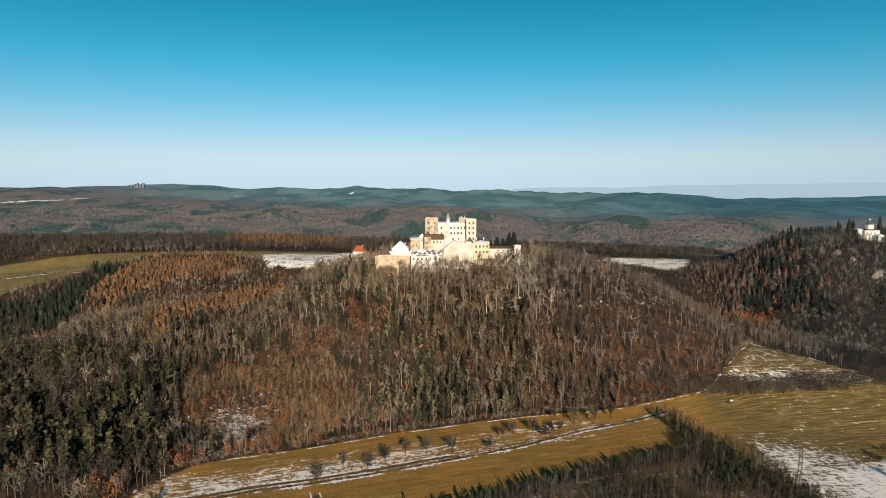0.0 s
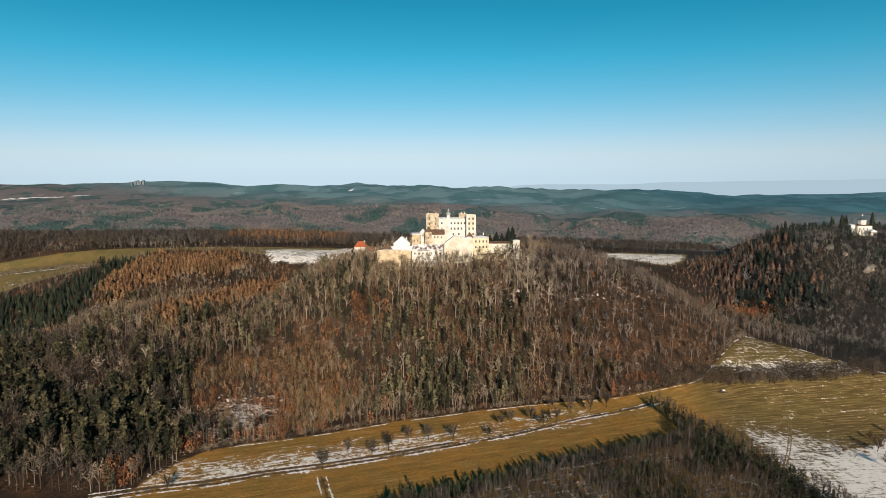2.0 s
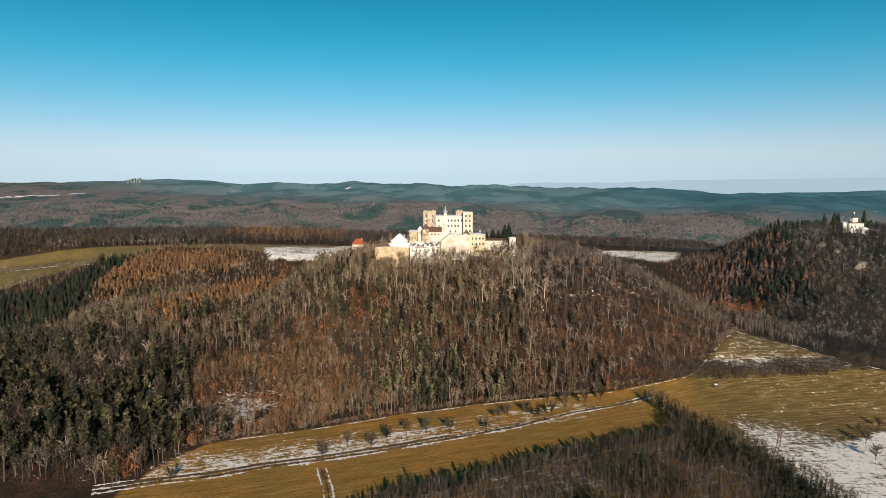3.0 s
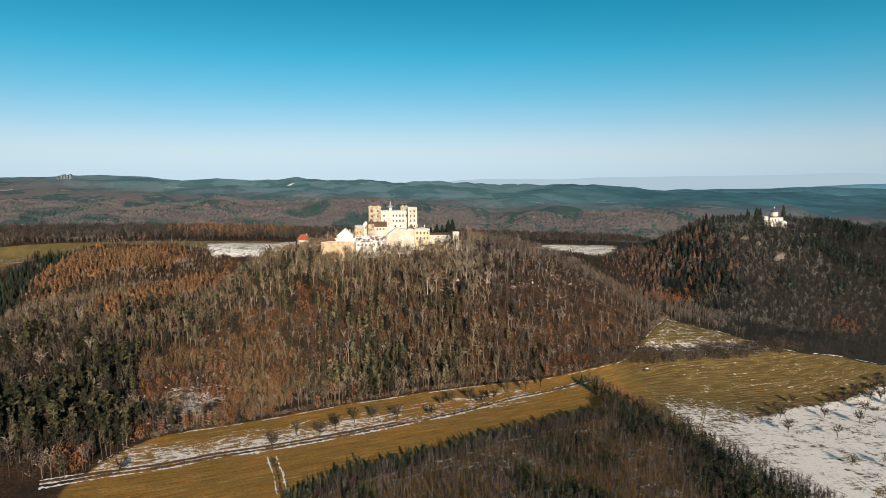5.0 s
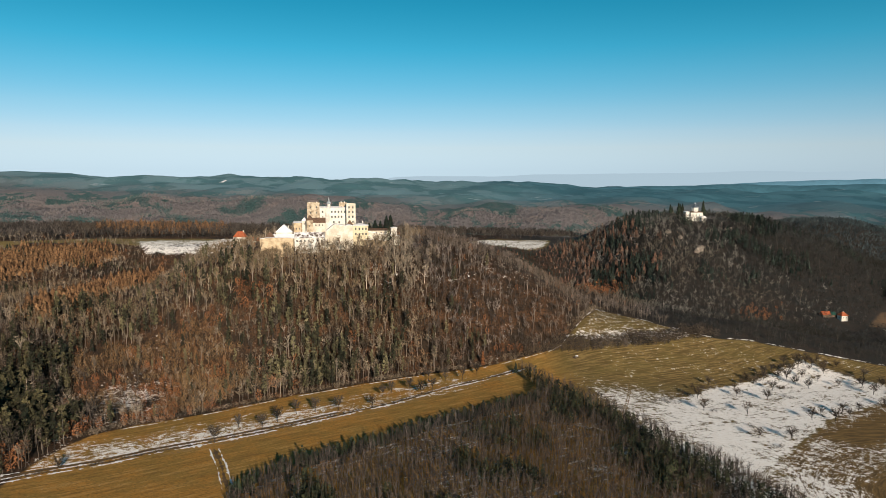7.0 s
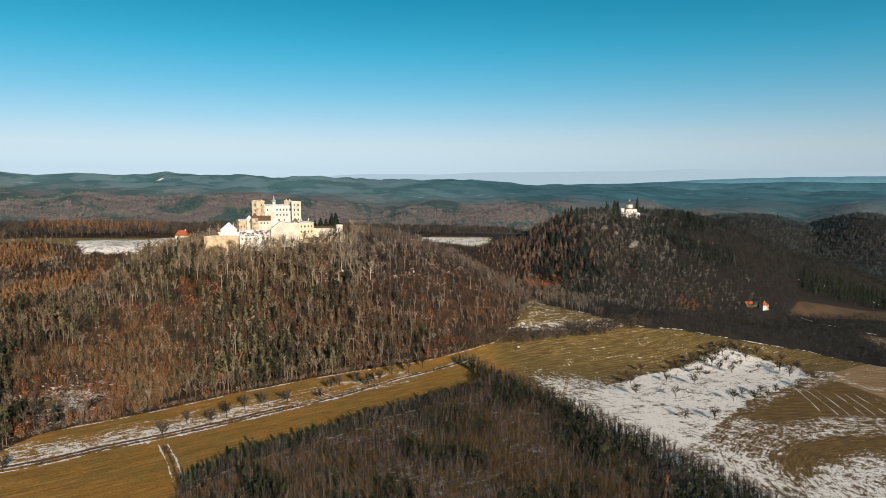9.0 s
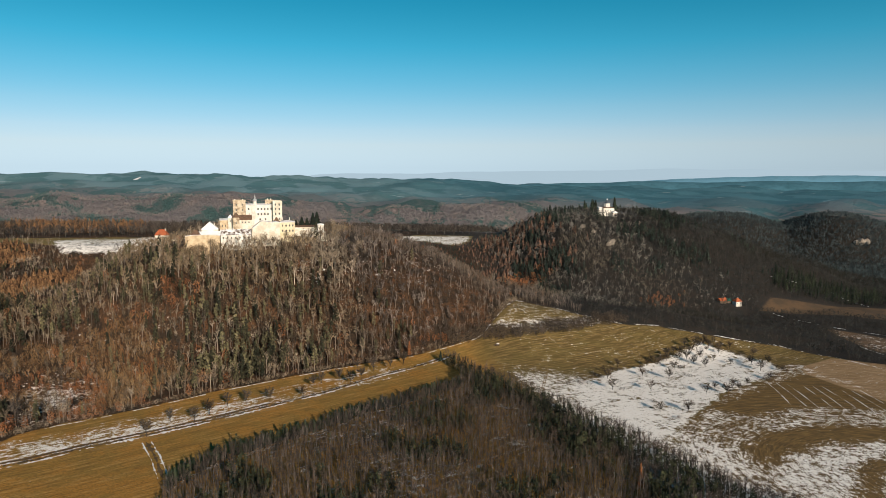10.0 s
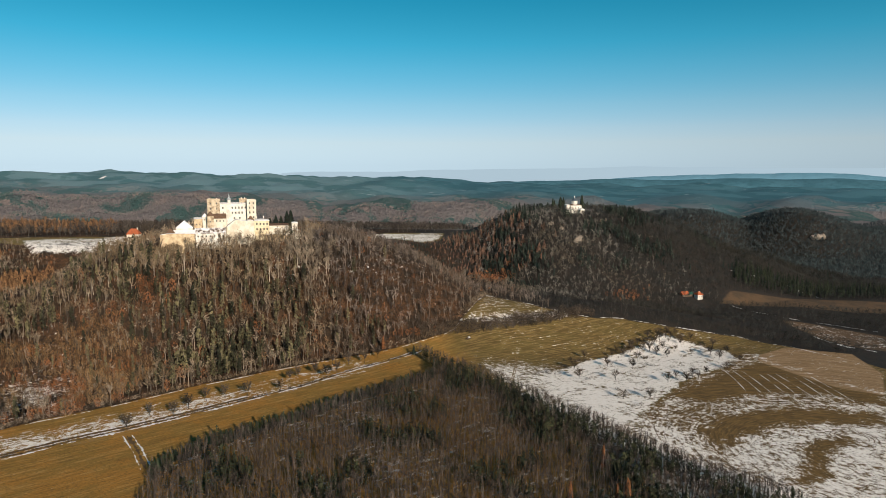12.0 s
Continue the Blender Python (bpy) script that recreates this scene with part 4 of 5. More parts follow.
def window_mesh(w, h):
    """Frame and pane of a window, standing in the plane y = 0, shared by all of that size."""
    key = (round(w, 2), round(h, 2))
    if key not in WINDOW_MESHES:
        f = bmesh.new()
        t = 0.09
        for box in ((-w / 2, -w / 2 + t, 0, h), (w / 2 - t, w / 2, 0, h), (-w / 2 + t, w / 2 - t, 0, t), (-w / 2 + t, w / 2 - t, h - t, h), (-t / 2, t / 2, t, h - t)):
            bm_box(box[0], box[1], -0.05, 0.05, box[2], box[3], f)
        fm = bpy.data.meshes.new("window")
        f.to_mesh(fm), f.free()
        fm.materials.append(M_FRAME)
        g = bm_box(-w / 2 + 0.02, w / 2 - 0.02, 0.07, 0.10, 0.02, h - 0.02)
        gm = bpy.data.meshes.new("pane")
        g.to_mesh(gm), g.free()
        gm.materials.append(M_GLASS)
        WINDOW_MESHES[key] = fm, gm
    return WINDOW_MESHES[key]


def pierced(bm, a, b, z0, z1, holes, deep=0.35):
    """A wall face from a to b (plan points) with reveals round its openings (u, z, w, h), outside to the right of a to b."""
    a, b = Vector((*a, 0)), Vector((*b, 0))
    along = (b - a).normalized()
    inward = Vector((-along.y, along.x, 0))
    long = (b - a).length
    us = sorted({0.0, long, *(u - w / 2 for u, z, w, h in holes), *(u + w / 2 for u, z, w, h in holes)})
    zs = sorted({z0, z1, *(z for u, z, w, h in holes), *(z + h for u, z, w, h in holes)})
    cache = {}

    def vert(u, z, d=0.0):
        key = (round(u, 4), round(z, 4), d)
        if key not in cache:
            q = a + along * u + inward * d
            cache[key] = bm.verts.new((q.x, q.y, z))
        return cache[key]

    for u0, u1 in zip(us, us[1:]):
        for q0, q1 in zip(zs, zs[1:]):
            cu, cz = (u0 + u1) / 2, (q0 + q1) / 2
            if any(abs(cu - u) < w / 2 and z < cz < z + h for u, z, w, h in holes):
                continue
            bm.faces.new((vert(u0, q0), vert(u1, q0), vert(u1, q1), vert(u0, q1)))
    for u, z, w, h in holes:
        c = [(u - w / 2, z), (u + w / 2, z), (u + w / 2, z + h), (u - w / 2, z + h)]
        for (p0, q0), (p1, q1) in zip(c, c[1:] + c[:1]):
            bm.faces.new((vert(p0, q0), vert(p0, q0, deep), vert(p1, q1, deep), vert(p1, q1)))
        bm.faces.new([vert(p, q, deep) for p, q in c])
    return along, inward


def roof_mesh(kind, x0, x1, y0, y1, z, rise, over=0.5, thick=0.3):
    """A roof slab over a rectangle. kinds: gable_x (ridge along x), gable_y, hip, shed (high at the back), flat."""
    bm = bmesh.new()
    X0, X1, Y0, Y1 = x0 - over, x1 + over, y0 - over, y1 + over
    mx, my = (x0 + x1) / 2, (y0 + y1) / 2
    half = min(x1 - x0, y1 - y0) / 2 * 0.9
    low = [bm.verts.new((x, y, z)) for x, y in ((X0, Y0), (X1, Y0), (X1, Y1), (X0, Y1))]
    up = [bm.verts.new((v.co.x, v.co.y, z + thick)) for v in low]
    for k in range(4):
        bm.faces.new((low[k], low[(k + 1) % 4], up[(k + 1) % 4], up[k]))
    bm.faces.new(low[::-1])
    a, b, c, d = up
    t = z + thick + rise
    if kind == "flat":
        bm.faces.new(up)
    elif kind == "shed":
        e, f = bm.verts.new((X1, Y1, t)), bm.verts.new((X0, Y1, t))
        for face in ((a, b, e, f), (b, c, e), (c, d, f, e), (d, a, f)):
            bm.faces.new(face)
    else:
        if kind == "gable_x":
            e, f = bm.verts.new((X0, my, t)), bm.verts.new((X1, my, t))
        elif kind == "gable_y":
            e, f = bm.verts.new((mx, Y0, t)), bm.verts.new((mx, Y1, t))
        elif x1 - x0 >= y1 - y0:
            e, f = bm.verts.new((x0 + half, my, t)), bm.verts.new((x1 - half, my, t))
        else:
            e, f = bm.verts.new((mx, y0 + half, t)), bm.verts.new((mx, y1 - half, t))
        if kind == "gable_y" or (kind == "hip" and x1 - x0 < y1 - y0):
            for face in ((a, b, e), (b, c, f, e), (c, d, f), (d, a, e, f)):
                bm.faces.new(face)
        else:
            for face in ((a, b, f, e), (b, c, f), (c, d, e, f), (d, a, e)):
                bm.faces.new(face)
    return bm


def building(name, label, x0, x1, y0, y1, z0, z1, wall, holes=None, roof=None, chimneys=(), category="building", group="", turn=0.0, parapet=0.0, wall_label=""):
    """A house of walls with recessed windows, roof and chimneys; holes by side: s, e, w as (u, z above the base, w, h)."""
    cx, cy = (x0 + x1) / 2, (y0 + y1) / 2
    hx, hy = (x1 - x0) / 2, (y1 - y0) / 2
    top = root(name, (cx, cy, z0), label, category, group, turn)
    tall = z1 - z0
    bm = bmesh.new()
    sides = {"s": ((-hx, -hy), (hx, -hy)), "e": ((hx, -hy), (hx, hy)), "n": ((hx, hy), (-hx, hy)), "w": ((-hx, hy), (-hx, -hy))}
    for key, (a, b) in sides.items():
        cut = (holes or {}).get(key, [])
        along, inward = pierced(bm, a, b, 0.0, tall, cut)
        for u, z, w, h in cut:
            fm, gm = window_mesh(w, h)
            q = Vector((*a, 0)) + along * u + inward * 0.16
            win = part("window", fm, None, top, at=(q.x, q.y, z))
            win.rotation_euler = (0, 0, math.atan2(along.y, along.x))
            part("pane", gm, None, win)
    lid = [bm.verts.new((x, y, tall)) for x, y in ((-hx, -hy), (hx, -hy), (hx, hy), (-hx, hy))]
    bm.faces.new(lid)
    bmesh.ops.remove_doubles(bm, verts=bm.verts, dist=0.001)
    part("wall", bm, wall, top, wall_label)
    if parapet:
        rim = bmesh.new()
        for b in ((-hx - 0.2, hx + 0.2, -hy - 0.2, -hy + 0.5), (-hx - 0.2, hx + 0.2, hy - 0.5, hy + 0.2), (-hx - 0.2, -hx + 0.5, -hy + 0.5, hy - 0.5), (hx - 0.5, hx + 0.2, -hy + 0.5, hy - 0.5)):
            bm_box(b[0], b[1], b[2], b[3], tall + 0.005, tall + parapet, rim)
        part("parapet", rim, wall, top)
    if roof:
        kind, rise, mat, tag = roof
        part("roof", roof_mesh(kind, -hx, hx, -hy, hy, tall + 0.01, rise), mat, top, tag)
    for x, y, z, h in chimneys:
        part("chimney", bm_box(x - 0.45, x + 0.45, y - 0.45, y + 0.45, z, z + h, bevel=0.06), M_WHITE, top, "pale plastered chimney")
    return top


def rows_of(us, zs, w, h):
    return [(u, z, w, h) for z in zs for u in us]


# ------------------------------------------------------------ the castle
building("keep_tower", "tall brown rubble-stone residential tower of the castle", -16.4, -3.8, 645, 662, 122, 169.0, M_STONE,
         {"s": rows_of((3.4, 9.4), (31, 37, 42.5), 1.4, 2.1), "e": [], "w": rows_of((4, 9, 13), (31, 38), 1.1, 1.8)}, parapet=1.1,
         chimneys=((-4.2, -2, 47.0, 1.9), (3.5, 0, 47.0, 2.1)), category="tower")
palace = building("palace", "high cream castle palace with rows of small windows", -3.79, 23.5, 650, 666, 122, 164.6, M_WHITE,
                  {"s": rows_of((3.0, 12.6, 16.0, 19.4, 22.6, 26.0), (37.4,), 1.5, 2.3) + rows_of((3.0, 12.6, 16.0, 19.4, 22.6), (32.0,), 1.5, 2.3)
                   + rows_of((3.0, 14.5, 20.0), (26.4,), 1.5, 2.3)}, ("gable_x", 1.2, M_SNOW, "low snow-covered roof"))
# slender oriel on the palace front, and the onion lantern above it
part("oriel", bm_box(-7.6, -3.4, -9.4, -8.01, 21, 39, bevel=0.25), M_WHITE, palace, "white oriel bay")
for k, z in enumerate((23.5, 28.6, 33.6)):
    for dx in (-6.4, -4.6):
        fm, gm = window_mesh(0.95, 2.2)
        w = part("window", fm, None, palace, at=(dx, -9.46, z))
        part("pane", gm, None, w)
lantern = part("lantern", bm_lathe([(2.2, 42.4), (2.2, 44.0), (1.7, 44.2), (1.6, 46.6)], 8, at=(-4.0, -4.5)), M_WHITE, palace, "white lantern turret")
part("onion_dome", bm_lathe([(1.9, 46.6), (2.5, 47.4), (2.1, 48.5), (0.95, 49.3), (0.8, 50.1), (1.05, 50.8), (0.45, 51.6), (0.10, 53.6)], 12, at=(-4.0, -4.5)), M_PEWTER, lantern, "pale grey sheet-metal onion dome with spike")
building("rear_tower", "brown stone tower set back behind the palace", 16.6, 24.4, 655, 668, 122, 169.0, M_STONE, {"s": rows_of((2.2, 5.6), (42.6,), 1.1, 1.8)}, parapet=0.8,
         chimneys=((-1.5, 0, 47, 2.2), (2.0, 1, 47, 2.0)), category="tower")
building("corner_tower", "cream corner tower with four rows of windows", 23.6, 33.0, 643, 661, 122, 168.2, M_CREAM,
         {"s": rows_of((2.7, 6.6), (27.2, 32.4, 37.4, 42.2), 1.5, 2.3), "e": rows_of((4, 9, 14), (32.4, 37.4, 42.2), 1.4, 2.1)}, parapet=0.9, category="tower")
building("gatehouse", "small cream gatehouse with a dark pyramid roof", 23.4, 29.6, 630.2, 636, 138, 147.4, M_CREAM, {"s": [(3.1, 5.2, 1.1, 1.6)]}, ("hip", 5.0, M_BROWN_TILE, "dark tiled roof"))
building("yellow_wing", "yellow plastered castle wing with two rows of windows", 29.7, 44.9, 630, 644, 118, 147.2, M_YELLOW,
         {"s": rows_of((2.6, 6.2, 9.8, 13.0), (19.4, 24.8), 1.5, 2.2), "e": rows_of((3.5, 7.5, 11), (19.4, 24.8), 1.4, 2.1)}, ("hip", 1.6, M_SNOW, "flat snow-covered roof"),
         chimneys=((-4.5, 2, 31, 3.0), (3, 4, 31, 2.6)))
building("stair_house", "cream house with a steep brown tiled roof", -10.4, 1.4, 626, 636, 124, 150.8, M_CREAM, {"s": rows_of((2.6, 5.9, 9.2), (23.5,), 1.2, 1.7)},
         ("gable_x", 4.6, M_BROWN_TILE, "dark brown tiled roof with snow rags"), chimneys=((3, 1.5, 31, 3.0),))
building("rubble_house", "brown rubble-stone house against the tower", -17.0, -10.45, 625.5, 640, 124, 153.4, M_STONE, {"s": [(3.2, 23, 1.1, 1.6)]}, ("gable_y", 4.2, M_BROWN_TILE, "brown tiled roof"))
building("small_white_house", "small white house with a snowy roof", -21.6, -17.05, 634, 641, 126, 152.4, M_WHITE, {"s": [(2.2, 22.6, 1.0, 1.5)]}, ("gable_y", 3.2, M_SNOW, "snow-covered roof"))
building("ruined_wall_house", "brown stone remains of a castle house", -29.6, -22.0, 629, 637, 122, 150.6, M_OCHRE, {"s": [(2.4, 22, 1.1, 1.8), (5.4, 22, 1.1, 1.8)]}, ("shed", 1.2, M_SNOW, "snowy lean-to roof"))
front = building("forecastle_house", "long white forecastle house with a snowy roof and dark dormers", -28.6, 0.0, 608, 620, 110, 137.2, M_WHITE,
                 {"s": rows_of((2.4, 6.2, 10.0, 14.0, 18.0, 22.0, 26.0), (23.6,), 1.4, 1.9) + rows_of((4.2, 12, 20), (18.4,), 0.9, 1.3), "w": rows_of((3, 6, 9), (23.6,), 1.1, 1.7)},
                 ("gable_x", 5.0, M_SNOWY_TILE, "dark roof with patches of melting snow"), chimneys=((-9, 0.6, 30.6, 3.4), (-2.5, 0.6, 30.6, 3.0), (4.5, 0.8, 30.6, 3.2), (10.5, 0.5, 30.6, 3.0)))
for x in (-11.0, -6.5, -1.5, 3.0, 7.6, 11.6):
    d = part("dormer", bm_box(x - 0.8, x + 0.8, -4.6, -2.4, 28.5, 30.2, bevel=0.08), M_BROWN_TILE, front, "dark tiled dormer")
    part("pane", bm_box(x - 0.45, x + 0.45, -4.66, -4.61, 28.8, 29.8), M_GLASS, d)


def battered(name, label, x0, x1, y0, y1, z0, z1, lean, mat, top_points=None, category="wall"):
    """A thick rampart whose faces lean back towards the top; top_points: (share along, height) of its crest."""
    ob = root(name, ((x0 + x1) / 2, (y0 + y1) / 2, z0), label, category)
    hx, hy, tall = (x1 - x0) / 2, (y1 - y0) / 2, z1 - z0
    crest = top_points or [(0, tall), (1, tall)]
    bm = bmesh.new()
    cols = []
    for s, h in crest:
        x = -hx + 2 * hx * s
        xt = -hx + lean * 0.5 + (2 * hx - lean) * s
        cols.append([bm.verts.new(c) for c in ((x, -hy - lean, 0), (xt, -hy, h), (xt, hy, h), (x, hy, 0))])
    for a, b in zip(cols, cols[1:]):
        for k in range(3):
            bm.faces.new((a[k], b[k], b[k + 1], a[k + 1]))
    bm.faces.new(cols[0][::-1]), bm.faces.new(cols[-1])
    part("rampart", bm, mat, ob)
    cap = bmesh.new()
    for a, b in zip(crest, crest[1:]):
        xa, xb = -hx + lean * 0.5 + (2 * hx - lean) * a[0], -hx + lean * 0.5 + (2 * hx - lean) * b[0]
        v = [cap.verts.new(c) for c in ((xa, -hy - 0.25, a[1]), (xb, -hy - 0.25, b[1]), (xb, hy + 0.25, b[1]), (xa, hy + 0.25, a[1]))]
        u = [cap.verts.new(c.co + Vector((0, 0, 0.28))) for c in v]
        cap.faces.new(u)
        for k in range(4):
            cap.faces.new((v[k], v[(k + 1) % 4], u[(k + 1) % 4], u[k]))
    part("coping", cap, M_SNOW, ob, "snow lying on the wall top")
    return ob


battered("bastion", "massive cream plastered bastion with a leaning front", 0.3, 29.65, 618, 629.5, 108, 150, 2.2, M_CREAM, [(0, 34.4), (0.10, 36.6), (0.24, 39.6), (0.33, 41.4), (0.42, 41.6), (0.55, 40.4), (0.66, 40.6), (0.72, 39.9), (0.88, 41.0), (1, 39.8)])
battered("outer_wall", "ochre rubble curtain wall below the round bastion", -61.5, -28.9, 602.5, 605.5, 104, 138.6, 1.0, M_OCHRE, [(0, 33.4), (0.2, 34.4), (0.75, 34.2), (1, 33.6)])
battered("terrace_wall", "low cream wall stepping down from the yellow wing", 45.0, 78.0, 632, 634.5, 116, 144, 0.6, M_CREAM, [(0, 24.4), (0.3, 23.0), (0.65, 21.6), (1, 19.6)])
battered("lower_terrace_wall", "snow-topped stone terrace wall above the wood", 40.0, 66.0, 624, 626.0, 110, 136.8, 0.8, M_OCHRE, [(0, 23.0), (0.5, 23.4), (1, 21.0)])
building("gallery", "long low shed with a dark sloping roof", 45.1, 68.0, 635.0, 641, 122, 141.4, M_CREAM, {"s": rows_of((4, 9, 14, 19), (16.8,), 1.3, 1.2)}, ("shed", 1.6, M_BROWN_TILE, "dark tiled lean-to roof"))
building("wall_turret", "small pale square turret at the end of the wall", 69.6, 75.8, 638, 644, 118, 143.6, M_WHITE, {"s": [(3.1, 22, 1.0, 1.4)]}, ("hip", 0.9, M_SNOW, "snowy cap roof"), category="turret")
# tall snow-roofed bastion house and the lower skirt before it
building("bastion_house", "white bastion house with a steep snow-covered roof", -46.4, -31.2, 613.5, 623, 108, 142.8, M_WHITE, {"s": rows_of((3.2, 6.8, 10.4), (29.0,), 1.1, 1.7), "e": rows_of((4, 9), (29.0,), 1.1, 1.7)},
         ("gable_y", 7.2, M_SNOW, "steep gabled roof under snow"), chimneys=((4.4, 0.5, 36.0, 5.0),))
building("bastion_skirt", "low white lean-to with a snowy roof", -49.2, -29.4, 607.0, 612.4, 106, 137.2, M_WHITE, {"s": rows_of((4, 8.4, 12.8, 17), (28.2,), 1.0, 1.4)}, ("shed", 3.6, M_SNOW, "snow-covered lean-to roof"))
building("watch_hut", "small wall hut with a brown pyramid roof", -55.8, -47.6, 606, 613, 108, 138.2, M_OCHRE, {"s": [(4.1, 28.6, 0.9, 1.2)]}, ("hip", 4.4, M_BROWN_TILE, "brown tiled pyramid roof"), category="hut")

# house with a red roof behind the castle
building("red_roof_house", "cream house with a bright red gabled roof", -118.5, -102.5, 884, 893, 103, 114.6, M_CREAM, {"s": rows_of((2.5, 6, 9.5, 13), (2.4, 7.0), 1.2, 1.7)},
         ("hip", 7.4, M_TILE, "bright red tiled roof"), chimneys=((4.5, 0.5, 17, 3.6),), category="house", turn=-18)
building("red_roof_outbuilding", "low outbuilding with a red tiled roof behind the castle", -98, -86, 880, 887, 102, 109.6, M_CREAM, {"s": rows_of((3, 8), (3.4,), 1.1, 1.3)}, ("gable_x", 4.2, M_TILE, "red tiled roof"), category="house", turn=-12)

# chapel on its own hill
CZ = float(height(545, 842)) - 1.5
chapel = building("chapel", "cream hilltop chapel with a domed drum", 533.4, 552.6, 838, 851, CZ, 145.0, M_WHITE, {"s": rows_of((3.2, 8.1, 13.0), (145.0 - CZ - 5.4,), 1.5, 2.8), "w": [(6, 145.0 - CZ - 5.4, 1.4, 2.6)]},
                  ("hip", 2.4, M_BROWN_TILE, "dark roof with snow"), category="chapel")
up = 145.0 - CZ
drum = part("drum", bm_lathe([(4.9, up + 1.0), (4.9, up + 6.6), (5.3, up + 6.7), (5.3, up + 7.1)], 8), M_WHITE, chapel, "white octagonal drum")
part("dome", bm_lathe([(5.1, up + 7.1), (4.1, up + 8.4), (2.3, up + 9.4), (0.95, up + 10.0), (0.8, up + 11.4), (1.05, up + 11.8), (0.4, up + 12.3)], 12), M_COPPER, drum, "dark sheet-metal dome")
part("finial", bm_lathe([(0.1, up + 12.3), (0.8, up + 12.8), (1.0, up + 13.4), (0.7, up + 14.1), (0.1, up + 14.6)], 10), M_SNOW, drum, "pale finial ball")
for k in range(3):
    a = radians(-135 + 45 * k)
    fm, gm = window_mesh(1.1, 2.4)
    w = part("window", fm, None, drum, at=(4.62 * math.cos(a), 4.62 * math.sin(a), up + 3.0))
    w.rotation_euler = (0, 0, a + radians(90))
    part("pane", gm, None, w)
building("chapel_annex", "low cream annex beside the chapel", 544.6, 551.8, 828, 836, CZ - 4, 138.2, M_WHITE, {"s": [(3.6, 138.2 - CZ + 0.2, 1.1, 1.7)]}, ("gable_y", 2.4, M_SNOW, "snowy gabled roof"), category="annex")
building("chapel_porch", "low white porch wing with a snowy roof", 527.6, 533.35, 842, 849, CZ, 145.6, M_WHITE, {"s": [(3, 3, 1.2, 2.0)]}, ("shed", 0.8, M_SNOW, "snowy roof"), category="annex")

# cottage in the valley
G = float(height(592, 606)) + 0.2
building("cottage", "small white cottage with a red hipped roof", 588.0, 596.4, 603, 610, G - 2, G + 5.0, M_WHITE, {"s": rows_of((2.2, 6.0), (4.2,), 1.2, 1.4), "w": [(3.5, 4.2, 1.1, 1.4)]}, ("hip", 4.0, M_TILE, "red tiled hipped roof"),
         chimneys=((0.8, 0, 9.0, 2.8),), category="house")
building("green_barn", "timber barn with a dark green roof", 581.6, 587.8, 612, 618, G - 2, G + 4.6, M_TIMBER, {"s": [(3, 2.6, 1.8, 2.2)]}, ("gable_x", 3.0, M_GREEN_ROOF, "dark green sheet roof"), category="barn")
building("red_barn", "dark timber barn with a red tiled roof", 571.0, 581.0, 612, 618, G - 2, G + 5.0, M_TIMBER, {"s": [(2.5, 2.6, 1.8, 2.2), (7, 3.5, 1.0, 1.0)]}, ("gable_x", 3.6, M_TILE, "red tiled roof"), category="barn")


# ------------------------------------------------------------ lane, ditch and snow lines
def drape(name, line, wide, mat, label, category, lift=0.12, ragged=0.0, gaps=0.0, seed=1, every=2.0, parent=None, kind="structure"):
    """A ribbon laid over the ground along a line of plan points, with ragged edges and gaps where wanted."""
    rng = np.random.default_rng(seed)
    pts = []
    for (ax, ay), (bx, by) in zip(line, line[1:]):
        n = max(2, int(math.hypot(bx - ax, by - ay) / every))
        pts += [(ax + (bx - ax) * k / n, ay + (by - ay) * k / n) for k in range(n)]
    pts = np.array(pts + [line[-1]])
    soft = pts.copy()
    for _ in range(3):
        soft[1:-1] = (soft[:-2] + 2 * soft[1:-1] + soft[2:]) / 4
    d = np.gradient(soft, axis=0)
    d /= np.linalg.norm(d, axis=1)[:, None]
    side = np.stack([-d[:, 1], d[:, 0]], 1)
    w = wide / 2 * (1 + ragged * rng.normal(0, 1, (len(soft), 2))).clip(0.25, 2.5)
    if gaps:
        s = np.arange(len(soft)) * every
        fade = wobble(s, s * 0.3, 5.0, seed) * 0.7 + wobble(s, -s, 2.1, seed + 3) * 0.5 + 0.75 - 1.1 * gaps
        w = w * np.clip(fade, 0.0, 1.1)[:, None]
        lift = lift * np.clip(fade * 2, 0.0, 1.0) - 0.15 * (fade <= 0)
    l, r = soft + side * w[:, :1], soft - side * w[:, 1:]
    m = soft
    v = np.concatenate([np.c_[q, height(*q.T) + z] for q, z in ((l, lift * 0.35 - 0.04), (m, lift), (r, lift * 0.35 - 0.04))])
    n = len(soft)
    k = np.nonzero((w[:-1, 0] + w[1:, 0] + w[:-1, 1] + w[1:, 1]) > 0.02)[0]
    faces = np.concatenate([np.stack([k, k + n, k + n + 1, k + 1], 1), np.stack([k + n, k + 2 * n, k + 2 * n + 1, k + n + 1], 1)])
    ob = new(name, mesh_of(name, v, faces[:, ::-1], [mat], smooth=True))
    return tagged(ob, label, category, kind=kind)


